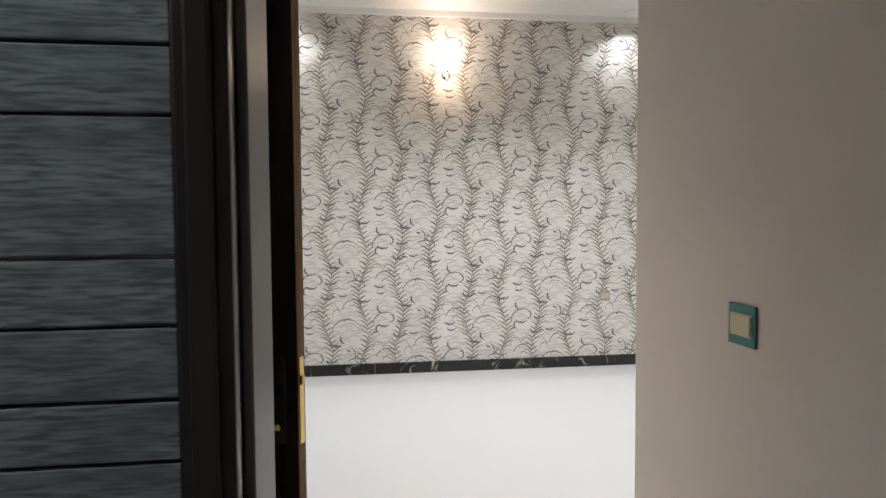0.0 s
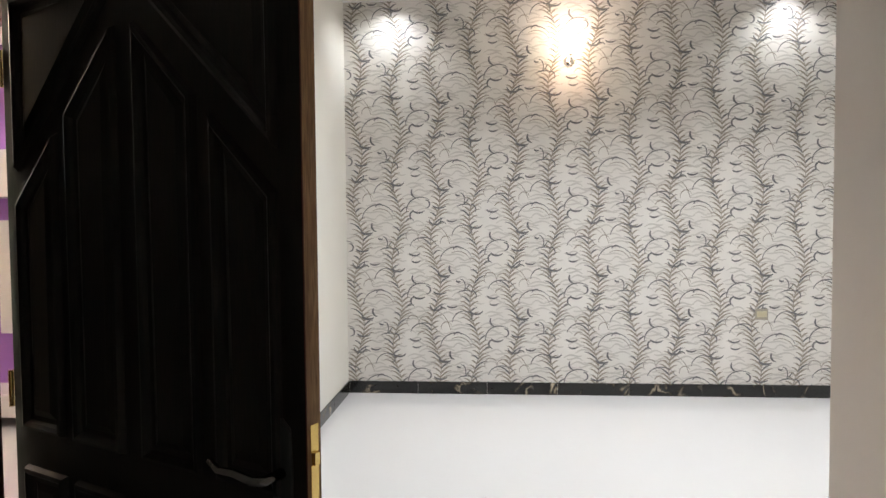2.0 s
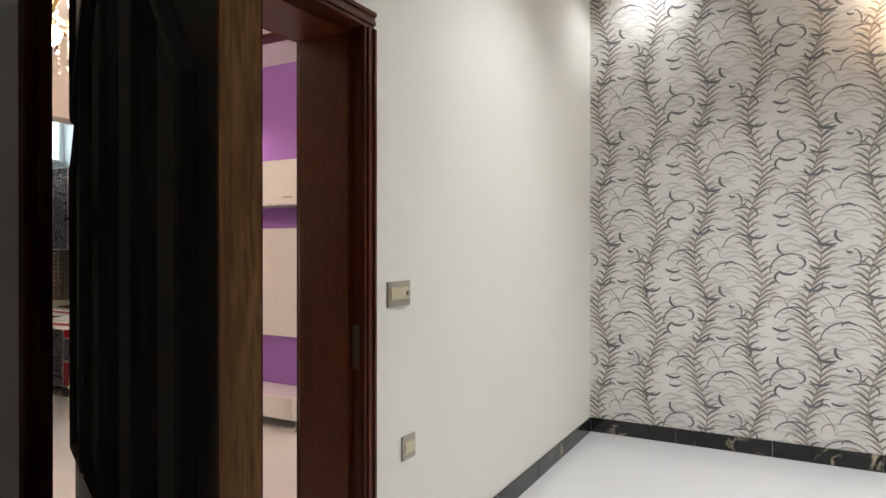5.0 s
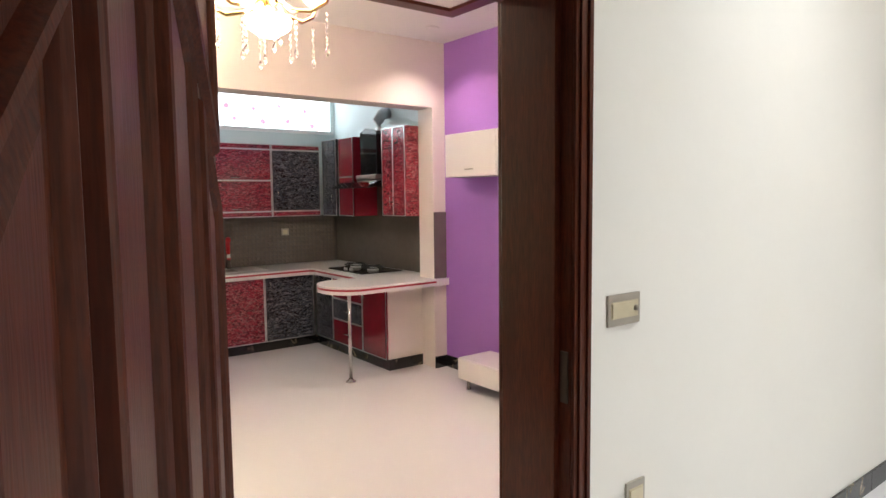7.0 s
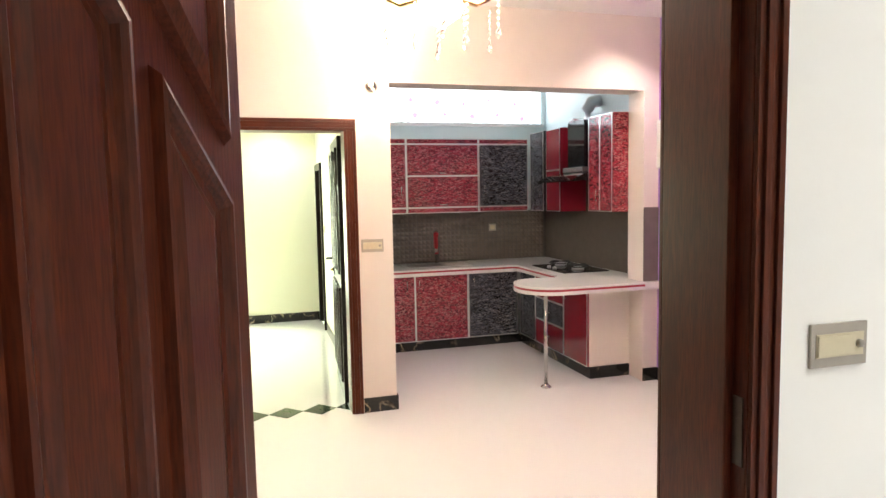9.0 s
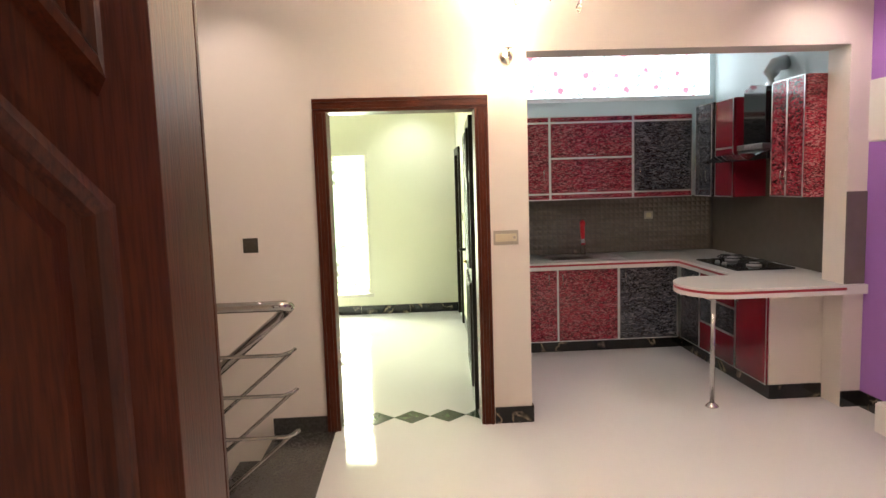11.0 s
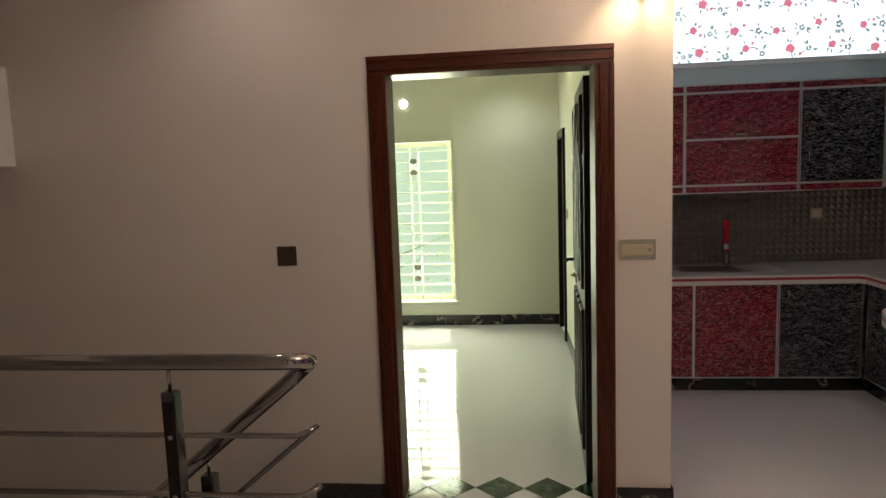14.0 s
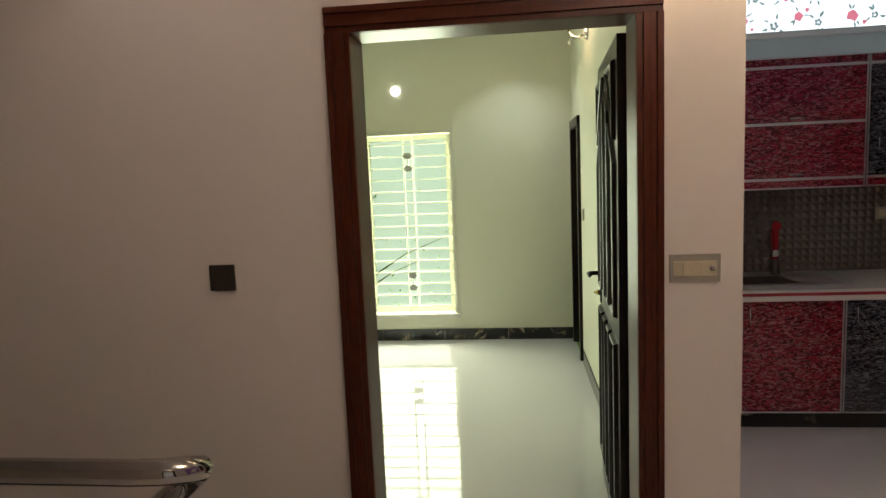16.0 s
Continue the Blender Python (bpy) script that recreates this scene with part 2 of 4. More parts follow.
def add_lathe(bm, profile, at=(0, 0, 0), n=20, mi=0, axis="z"):
    """A turned shape from (radius, height) pairs."""
    rings = []
    for r, h in profile:
        ring = []
        for k in range(n):
            a = 2 * math.pi * k / n
            c, s = max(r, 0.0004) * math.cos(a), max(r, 0.0004) * math.sin(a)
            p = {"z": (c, s, h), "y": (c, h, s), "x": (h, c, s)}[axis]
            ring.append(bm.verts.new((p[0] + at[0], p[1] + at[1], p[2] + at[2])))
        rings.append(ring)
    for a, b in zip(rings, rings[1:]):
        for k in range(n):
            f = bm.faces.new((a[k], a[(k + 1) % n], b[(k + 1) % n], b[k]))
            f.smooth, f.material_index = True, mi
    for ring in (rings[0], rings[-1]):
        bm.faces.new(ring).material_index = mi


def add_prism(bm, outline, depth0, depth1, mi=0, plane="xz"):
    """A flat outline given depth: plane xz goes along y, xy along z, yz along x."""
    def at(p, d):
        return {"xz": (p[0], d, p[1]), "xy": (p[0], p[1], d), "yz": (d, p[0], p[1])}[plane]
    a = [bm.verts.new(at(p, depth0)) for p in outline]
    b = [bm.verts.new(at(p, depth1)) for p in outline]
    fs = [bm.faces.new(a), bm.faces.new(b[::-1])]
    for i in range(len(a)):
        j = (i + 1) % len(a)
        fs.append(bm.faces.new((a[i], b[i], b[j], a[j])))
    for f in fs:
        f.material_index = mi
    return fs


def finish(bm, name, mats, bevel=0.0):
    bmesh.ops.recalc_face_normals(bm, faces=bm.faces)
    if bevel:
        bmesh.ops.bevel(bm, geom=[e for e in bm.edges if len(e.link_faces) == 2 and e.calc_face_angle() > 0.6], offset=bevel, segments=2, affect="EDGES", profile=0.6)
    me = bpy.data.meshes.new(name)
    bm.to_mesh(me)
    bm.free()
    for m in (mats if isinstance(mats, (list, tuple)) else [mats]):
        me.materials.append(m)
    return me


def part(name, bm, material, parent, label="", bevel=0.0):
    ob = new(name, finish(bm, name, material, bevel))
    ob.parent = parent
    if label:
        ob["label"] = label
    return ob


def thing(name, label, category, at=(0, 0, 0), rz=0.0, group=""):
    ob = new(name)
    ob.matrix_world = pose(*at, 0, 0, rz)
    return tagged(ob, label, category, group)


def box_part(name, parent, material, a, b, bevel=0.0, label=""):
    bm = bmesh.new()
    add_box(bm, *a, *b)
    return part(name, bm, material, parent, label, bevel)


def structure(name, boxes, mats, label="", pick=None, bevel=0.0):
    """Boxes joined into one piece of the setting. pick(normal, centre) chooses a material by side."""
    bm = bmesh.new()
    for bx in boxes:
        add_box(bm, *bx)
    bmesh.ops.recalc_face_normals(bm, faces=bm.faces)
    if pick:
        for f in bm.faces:
            f.material_index = pick(f.normal, f.calc_center_median())
    ob = new(name, finish(bm, name, mats, bevel))
    return tagged(ob, label or name.replace("_", " "), name.split("_")[0], kind="structure")


# ---- the setting ----
A_E, A_N, B_S, B_N, C_S, C_N, B_E = 4.43, 0.12, 0.41, 3.635, 3.865, 7.485, 3.62
LD0, LD1, LDH = 0.246, 1.41, 2.295      # doorway between bedroom and lounge
GD0, GD1, GDH = 0.0, 1.02, 2.135    # doorway between lounge and back room
ENT0, ENT1 = -2.047, -0.907             # entrance doorway

structure("wall_bedroom_lounge", [(-1.27, A_N, 0, LD0, B_S, 3.62), (LD1, A_N, 0, 4.66, B_S, 3.62), (LD0, A_N, LDH, LD1, B_S, 3.62)],
          [M_CREAM, M_BEIGE], "cream plastered wall between bedroom and lounge", lambda n, c: 1 if n.y > 0.5 else 0)
wallpapered = structure("wall_wallpapered", [(A_E, -5.2, 0, A_E + 0.23, A_N, 3.62)], [M_PAPER], "wall papered with grey scrolling vines on off-white")
structure("wall_bedroom_south", [(0.311, -5.2, 0, A_E, -5.0, 3.62)], [M_CREAM], "cream plastered bedroom wall")
structure("wall_entrance_side", [(-1.27, -5.2, 0, 0.311, ENT0, 3.62)], [M_BEIGE], "beige plastered wall block beside the entrance", bevel=0.006)
structure("wall_entrance", [(-1.27, ENT1 + 0.06, 0, -1.09, A_N, 3.62), (-1.27, ENT0, 2.2, -1.09, ENT1 + 0.06, 3.62)], [M_CREAM], "cream wall round the entrance door")
structure("wall_porch", [(-3.4, -2.23, 0, -1.27, ENT0, 2.95), (-3.6, -2.23, 0, -3.4, A_N + 0.2, 2.95), (-3.4, A_N, 0, -1.27, A_N + 0.2, 2.95)], [M_BEIGE], "beige plastered walls of the entrance passage")
structure("ceiling_porch", [(-3.6, -2.23, 2.95, -1.27, A_N + 0.2, 3.1)], [M_WHITE], "white passage ceiling")
structure("floor_porch", [(-3.6, -2.23, -0.2, -1.27, A_N + 0.2, 0)], [M_FLOOR], "white glossy passage floor")
structure("floor_bedroom", [(-1.27, -5.2, -0.2, 4.66, B_S - 0.02, 0)], [M_FLOOR], "white glossy porcelain bedroom floor")
structure("ceiling_bedroom", [(-1.27, -5.2, 3.62, 4.66, B_S, 4.3)], [M_WHITE], "white bedroom ceiling")
structure("trim_cornice", [(A_E - 0.05, -5.0, 3.57, A_E, A_N, 3.62)], [M_WHITE], "white plaster cornice")

structure("wall_lounge_north", [(-3.8, B_N, -2.2, GD0, C_S, 3.1), (GD1, B_N, 0, 1.328, C_S, 3.1), (GD0, B_N, GDH, GD1, C_S, 3.1),
                                (1.328, B_N, 2.455, 3.478, C_S, 3.1), (3.478, B_N, 0, B_E + 0.2, C_S, 3.1), (GD0, B_N, -2.2, 3.8, C_S, -0.2)],
          [M_BEIGE, M_LIME, M_KITCHEN], "beige plastered lounge wall with doorway and kitchen opening",
          lambda n, c: 0 if n.y < 0.5 else (1 if c.x < 1.2 else 2))
structure("wall_lounge_east", [(B_E, B_S, 0, B_E + 0.2, B_N, 3.1)], [M_PURPLE], "purple painted lounge wall")
structure("wall_lounge_west", [(-3.8, B_S, -2.2, -3.6, B_N, 3.1)], [M_BEIGE], "beige lounge wall")
structure("wall_lounge_south", [(-3.8, B_S - 0.2, -2.2, -1.27, B_S, 3.1)], [M_BEIGE], "beige lounge wall beside the stairs")
structure("ceiling_lounge", [(-3.8, B_S, 3.05, B_E + 0.2, B_N, 3.25)], [M_WHITE], "white lounge ceiling")
structure("trim_ceiling_wood", [(1.9, 1.1, 3.025, 3.1, 1.22, 3.05), (1.9, 2.72, 3.025, 3.1, 2.84, 3.05), (1.9, 1.22, 3.025, 2.02, 2.72, 3.05), (2.98, 1.22, 3.025, 3.1, 2.72, 3.05)], [M_WOOD], "brown wooden ceiling border")
structure("floor_lounge", [(-3.8, B_S - 0.02, -0.2, B_E + 0.2, 2.58, 0), (-0.36, 2.58, -0.2, B_E + 0.2, C_S, 0), (1.12, C_S, -0.2, 3.9, 6.1, 0)], [M_FLOOR], "white glossy porcelain lounge and kitchen floor")
structure("ceiling_stair_slab", [(-3.6, 1.5, 1.75, -1.86, B_N, 2.235)], [M_WHITE], "white underside and edge of the upper stair landing", bevel=0.004)
structure("floor_stair_well", [(-3.6, 2.58, -2.2, -0.36, B_N, -1.98)], [M_GRANITE], "dark granite floor below the stairs")
structure("wall_stair_well", [(-3.6, 2.5, -2.2, -0.36, 2.575, -0.2)], [M_BEIGE], "beige wall of the stair well")

structure("wall_kitchen_west", [(1.12, C_S, 0, 1.328, 6.1, 3.1)], [M_LIME, M_KITCHEN], "wall between kitchen and back room", lambda n, c: 1 if n.x > 0.5 else 0)
KW0, KW1, KWZ0, KWZ1 = 1.45, 3.58, 2.43, 2.92
structure("wall_kitchen_north", [(1.328, 5.92, 0, 3.9, 6.1, KWZ0), (1.328, 5.92, KWZ1, 3.9, 6.1, 3.1), (1.328, 5.92, KWZ0, KW0, 6.1, KWZ1), (KW1, 5.92, KWZ0, 3.9, 6.1, KWZ1)], [M_KITCHEN], "pale blue kitchen wall with a high window")
structure("wall_kitchen_east", [(3.67, C_S, 0, 3.9, 5.92, 3.1)], [M_KITCHEN], "pale blue kitchen wall")
structure("ceiling_kitchen", [(1.12, C_S, 3.0, 3.9, 6.1, 3.1)], [M_WHITE], "white kitchen ceiling")

WX0, WX1, WZ0, WZ1 = -0.86, -0.02, 0.27, 2.0
ID0, ID1, IDH = 6.74, 7.42, 2.03
structure("wall_back_north", [(-2.8, C_N, 0, WX0, C_N + 0.23, 3.0), (WX1, C_N, 0, 1.3, C_N + 0.23, 3.0), (WX0, C_N, 0, WX1, C_N + 0.23, WZ0), (WX0, C_N, WZ1, WX1, C_N + 0.23, 3.0)], [M_LIME], "pale green plastered wall with a tall window")
structure("wall_back_east", [(1.12, 6.1, 0, 1.3, ID0, 3.0), (1.12, ID1, 0, 1.3, C_N, 3.0), (1.12, ID0, IDH, 1.3, ID1, 3.0), (1.3, ID0 - 0.2, 0, 1.5, C_N, 3.0)], [M_LIME], "pale green plastered wall with an inner door")
structure("wall_back_west", [(-2.8, C_S, 0, -2.6, C_N, 3.0)], [M_LIME], "pale green plastered wall")
structure("floor_back_room", [(-2.8, C_S, -0.2, 1.12, C_N + 0.23, 0)], [M_FLOOR], "white glossy porcelain back room floor")
structure("ceiling_back_room", [(-2.8, C_S, 2.87, 1.3, C_N + 0.23, 3.1)], [M_WHITE], "white back room ceiling")

# ---- doors ----
def architrave(parent, x0, x1, h, y, out, w=0.085, mat=None):
    """Reeded casing on one side of an opening; out is +1 or -1 along y."""
    for name, a, b in (("casing_side", (x0 - w, 0), (x0, h)), ("casing_side", (x1, 0), (x1 + w, h)), ("casing_head", (x0 - w, h), (x1 + w, h + w))):
        bm = bmesh.new()
        for k in range(4):
            d = out * (0.012 + 0.006 * (k % 2) + 0.002 * k)
            s = w / 4
            if name == "casing_head":
                r = (a[0], a[1] + k * s, b[0], a[1] + (k + 1) * s)
            elif a[0] < x0:
                r = (b[0] - (k + 1) * s, 0, b[0] - k * s, h)
            else:
                r = (a[0] + k * s, 0, a[0] + (k + 1) * s, h)
            add_box(bm, r[0], min(y, y + d), r[1], r[2], max(y, y + d), r[3])
        part(name, bm, mat or M_WOOD, parent, bevel=0.002)


def door_frame(name, x0, x1, h, y0, y1, label, leaf_side):
    """Rebated jambs, head and casings of an opening through a wall along x. The leaf closes on side leaf_side (-1: y0)."""
    ob = tagged(new(name), label, "door frame", kind="structure")
    t, thin, deep = 0.035, 0.014, 0.05
    ya, yb = (y0 + deep, y1 - 0.002) if leaf_side < 0 else (y0 + 0.002, y1 - deep)
    ra, rb = (y0 + 0.002, ya) if leaf_side < 0 else (yb, y1 - 0.002)
    for q0, q1, d in ((ya, yb, t), (ra, rb, thin)):
        name_j = "jamb" if d == t else "rebate"
        box_part(name_j, ob, M_WOOD, (x0 - 0.004, q0, 0), (x0 + d, q1, h), 0.003)
        box_part(name_j, ob, M_WOOD, (x1 - d, q0, 0), (x1 + 0.004, q1, h), 0.003)
        box_part("head", ob, M_WOOD, (x0 + d, q0, h - d), (x1 - d, q1, h + 0.004), 0.003)
    near, far = (thin, t) if leaf_side < 0 else (t, thin)
    architrave(ob, x0 + near, x1 - near, h - near, y0, -1, 0.05 + near)
    architrave(ob, x0 + far, x1 - far, h - far, y1, 1, 0.05 + far)
    return ob


f_lounge = door_frame("door_frame_1", LD0, LD1, LDH, A_N, B_S, "mahogany-stained reeded wooden door frame", -1)
f_back = door_frame("door_frame_2", GD0, GD1, GDH, B_N, C_S, "mahogany-stained reeded wooden door frame", 1)
box_part("strike_plate", f_lounge, M_BRONZE, (LD1 - 0.018, A_N + 0.012, 1.0), (LD1 - 0.0142, A_N + 0.042, 1.16), label="dark metal strike plate")


def panel_shapes(w, h):
    """Outlines of the raised panels: four tall ones with a peaked top line, two above."""
    def peak(x):
        return 1.639 + 0.94 * (min(x, w - x) - 0.075)
    a, b = 0.06, 0.245
    c, d = 0.29, w / 2 - 0.035
    out = []
    for x0, x1 in ((a, b), (c, d), (w - d, w - c), (w - b, w - a)):
        out.append([(x0, 1.02), (x1, 1.02), (x1, min(peak(x1), h - 0.15)), (x0, min(peak(x0), h - 0.15))])
        out.append([(x0, 0.16), (x1, 0.16), (x1, 0.92), (x0, 0.92)])
    for x0, x1 in ((a, w / 2 - 0.05), (w / 2 + 0.05, w - a)):
        up = h - 0.08
        lo0, lo1 = peak(x0) + 0.085, peak(x1) + 0.085
        if lo1 > up:
            cut = x0 + (x1 - x0) * (up - lo0) / (lo1 - lo0)
            out.append([(x0, lo0), (cut, up), (x0, up)])
        elif lo0 > up:
            cut = x1 - (x1 - x0) * (up - lo1) / (lo0 - lo1)
            out.append([(x1, lo1), (x1, up), (cut, up)])
        else:
            out.append([(x0, lo0), (x1, lo1), (x1, up), (x0, up)])
    return out


def inset_outline(pts, d):
    c = Vector((sum(p[0] for p in pts) / len(pts), sum(p[1] for p in pts) / len(pts)))
    n = len(pts)
    area = sum(pts[i][0] * pts[(i + 1) % n][1] - pts[(i + 1) % n][0] * pts[i][1] for i in range(n))
    sg = 1 if area > 0 else -1
    out = []
    for i in range(n):
        p0, p1, p2 = (Vector(pts[(i + j) % n]) for j in (-1, 0, 1))
        e0, e1 = (p1 - p0).normalized(), (p2 - p1).normalized()
        n0, n1 = sg * Vector((-e0.y, e0.x)), sg * Vector((-e1.y, e1.x))
        m = (n0 + n1).normalized()
        out.append(tuple(p1 + m * min(d / max(m.dot(n0), 0.3), d * 2.2)))
    return out


def add_ring(bm, outer, inner, y_o, y_i, mi=0):
    n = len(outer)
    a = [bm.verts.new((p[0], y_o, p[1])) for p in outer]
    b = [bm.verts.new((p[0], y_i, p[1])) for p in inner]
    for i in range(n):
        j = (i + 1) % n
        bm.faces.new((a[i], a[j], b[j], b[i])).material_index = mi


def door_leaf(label, w, h, at, rz, mat, edge, handle_at, lever=M_BRONZE, other=None):
    """A panelled leaf hinged at its origin, lying along +x. Handles on both sides."""
    ob = thing("door", label, "door", at, rz)
    th = 0.042
    bm = bmesh.new()
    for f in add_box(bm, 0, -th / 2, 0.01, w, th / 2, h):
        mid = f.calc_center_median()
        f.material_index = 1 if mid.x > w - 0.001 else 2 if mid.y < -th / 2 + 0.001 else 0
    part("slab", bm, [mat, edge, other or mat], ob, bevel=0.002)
    for side in (-1, 1):
        y = side * th / 2
        for sh in panel_shapes(w, h):
            bm = bmesh.new()
            levels = [(0.0, 0.0), (0.006, 0.016), (0.014, 0.018), (0.022, 0.012), (0.028, 0.003), (0.04, 0.002), (0.058, 0.009)]
            for (d0, z0), (d1, z1) in zip(levels, levels[1:]):
                add_ring(bm, inset_outline(sh, d0), inset_outline(sh, d1), y + side * z0, y + side * z1)
            bm.faces.new([bm.verts.new((p[0], y + side * 0.009, p[1])) for p in inset_outline(sh, 0.058)])
            bmesh.ops.remove_doubles(bm, verts=bm.verts, dist=0.0002)
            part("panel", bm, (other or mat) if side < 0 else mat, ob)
        hx, hz = w - 0.06, handle_at
        bm = bmesh.new()
        add_prism(bm, [(hx - 0.022, hz - 0.15), (hx + 0.022, hz - 0.15), (hx + 0.026, hz), (hx + 0.022, hz + 0.09), (hx, hz + 0.11), (hx - 0.022, hz + 0.09), (hx - 0.026, hz)], y, y + side * 0.007)
        plate = part("handle_plate", bm, M_IRON, ob, bevel=0.002)
        bm = bmesh.new()
        add_tube(bm, [(hx, y, hz), (hx, y + side * 0.055, hz), (hx - 0.02, y + side * 0.065, hz), (hx - 0.07, y + side * 0.066, hz + 0.008), (hx - 0.115, y + side * 0.064, hz + 0.004), (hx - 0.145, y + side * 0.06, hz + 0.018)], 0.011, 10, 0, 0.007)
        part("lever", bm, lever, plate)
        bm = bmesh.new()
        add_lathe(bm, [(0.0, 0), (0.014, 0.001), (0.014, 0.014), (0.005, 0.02), (0.005, 0.03), (0, 0.031)] if side > 0 else [(0.0, 0), (0.014, -0.001), (0.014, -0.014), (0.005, -0.02), (0.005, -0.03), (0, -0.031)], (hx, y + side * 0.007, hz - 0.1), 12, 0, "y")
        part("keyhole", bm, M_BRASS, plate, "brass key cylinder")
    bm = bmesh.new()
    add_box(bm, w, -0.011, handle_at - 0.15, w + 0.002, 0.011, handle_at + 0.02)
    add_box(bm, w, -0.011, handle_at + 0.045, w + 0.002, 0.011, handle_at + 0.1)
    add_box(bm, w, -0.007, handle_at + 0.02, w + 0.009, 0.007, handle_at + 0.045)
    part("lock_plate", bm, M_BRASS, ob, "brass mortise lock plate")
    for z in (0.25, h / 2, h - 0.25):
        bm = bmesh.new()
        add_tube(bm, [(-0.006, -th / 2 - 0.004, z - 0.05), (-0.006, -th / 2 - 0.004, z + 0.05)], 0.007, 8)
        part("hinge", bm, M_BRASS, ob, "brass hinge")
    return ob


# the last material darkens the face turned from the lamps
door_leaf("panelled mahogany bedroom door, shade coloured near-black into one side, wide open", 1.05, 2.24, (0.326, 0.098, 0), -115.0, M_WOOD, M_EDGE, 1.07, M_PEWTER, M_WOOD_SHADED)
door_leaf("dark-stained panelled back room door with key, standing open", 0.88, 2.09, (0.983, C_S + 0.01, 0), 87, M_DARKWOOD, M_DARKWOOD, 1.08, M_IRON)

ent = tagged(new("door_frame_3"), "black painted wooden entrance door frame", "door frame", kind="structure")
bm = bmesh.new()
add_box(bm, -1.30, ENT1 + 0.008, 0, -1.272, ENT1 + 0.062, 2.26)
add_box(bm, -1.312, ENT1 + 0.022, 0, -1.30, ENT1 + 0.048, 2.26)
part("casing_side", bm, M_BLACKWOOD, ent, bevel=0.004)
box_part("jamb", ent, M_BLACKWOOD, (-1.272, ENT1 + 0.012, 0), (-1.088, ENT1 + 0.06, 2.2), 0.003)
box_part("door_stop", ent, M_STOP, (-1.24, ENT1, 0), (-1.084, ENT1 + 0.012, 2.2), 0.003, "grey painted door stop")
box_part("head", ent, M_BLACKWOOD, (-1.272, ENT0 + 0.004, 2.17), (-1.088, ENT1, 2.2), 0.003)

clad = tagged(new("trim_boards"), "blue-grey weathered horizontal boards beside the entrance", "cladding", kind="structure")
z = 0.02
for k in range(26):
    hgt = (0.068, 0.138, 0.068, 0.068, 0.062, 0.074)[k % 6]
    box_part("board", clad, M_SLAT, (-1.29, ENT1 + 0.064, z), (-1.271, A_N, z + hgt - 0.004), 0.002)
    z += hgt

inner = tagged(new("door_frame_4"), "dark wooden inner door frame", "door frame", kind="structure")
for y0, y1 in ((ID0, ID0 + 0.07), (ID1 - 0.07, ID1)):
    box_part("casing_side", inner, M_DARKWOOD, (1.095, y0, 0), (1.30, y1, IDH), 0.003)
box_part("casing_head", inner, M_DARKWOOD, (1.095, ID0, IDH - 0.07), (1.119, ID1, IDH + 0.01), 0.003)
idoor = tagged(new("door"), "dark wooden inner door, closed in its frame", "door")
box_part("slab", idoor, M_DARKWOOD, (1.19, ID0 + 0.071, 0.01), (1.23, ID1 - 0.071, IDH - 0.071), 0.003)

# ---- kitchen ----
def cabinet(label, w, h, d, at, rz, fronts, depth_mat=None, group=""):
    """A cabinet unit facing local -y, back at y=0. fronts: (x0, z0, x1, z1, material, handle) per door or drawer."""
    ob = thing("cabinet", label, "cabinet", at, rz, group)
    box_part("carcass", ob, depth_mat or M_TVWHITE, (0, -d + 0.02, 0), (w, 0, h), 0.002)
    for x0, z0, x1, z1, m, grip in fronts:
        door = box_part("front", ob, m, (x0 + 0.004, -d, z0 + 0.004), (x1 - 0.004, -d + 0.019, z1 - 0.004), 0.002)
        bm = bmesh.new()
        e = 0.0085
        for b in ((x0, z0, x1, z0 + e), (x0, z1 - e, x1, z1), (x0, z0 + e, x0 + e, z1 - e), (x1 - e, z0 + e, x1, z1 - e)):
            add_box(bm, b[0], -d - 0.003, b[1], b[2], -d, b[3])
        part("edge_trim", bm, M_ALU, door, "aluminium edge trim")
        if grip:
            gx, gz, up = grip
            bm = bmesh.new()
            g = (0, 0.09) if up else (0.09, 0)
            add_tube(bm, [(gx, -d, gz), (gx, -d - 0.02, gz), (gx + g[0] / 2, -d - 0.026, gz + g[1] / 2), (gx + g[0], -d - 0.02, gz + g[1]), (gx + g[0], -d, gz + g[1])], 0.005, 8)
            part("handle", bm, M_STEEL, door, "chrome bow handle")
    return ob


KN = 5.915
cabinet("tall red flecked gloss wall cabinet with aluminium edging", 0.56, 0.80, 0.30, (1.34, KN, 1.43), 0, [(0, 0.0, 0.56, 0.06, M_RED, None), (0, 0.06, 0.56, 0.74, M_RED, (0.5, 0.2, True)), (0, 0.74, 0.56, 0.80, M_RED, None)])
cabinet("wide red flecked wall cabinet with two lift-up doors", 0.81, 0.80, 0.30, (1.905, KN, 1.43), 0, [(0, 0.0, 0.81, 0.06, M_RED, None), (0, 0.06, 0.81, 0.40, M_RED, (0.36, 0.09, False)), (0, 0.40, 0.81, 0.74, M_RED, (0.36, 0.43, False)), (0, 0.74, 0.81, 0.80, M_RED, None)])
cabinet("black flecked gloss wall cabinet with aluminium edging", 0.585, 0.80, 0.30, (2.72, KN, 1.43), 0, [(0, 0.0, 0.585, 0.06, M_RED, None), (0, 0.06, 0.585, 0.74, M_BLACK, (0.06, 0.2, True)), (0, 0.74, 0.585, 0.80, M_RED, None)])
KE = 3.665
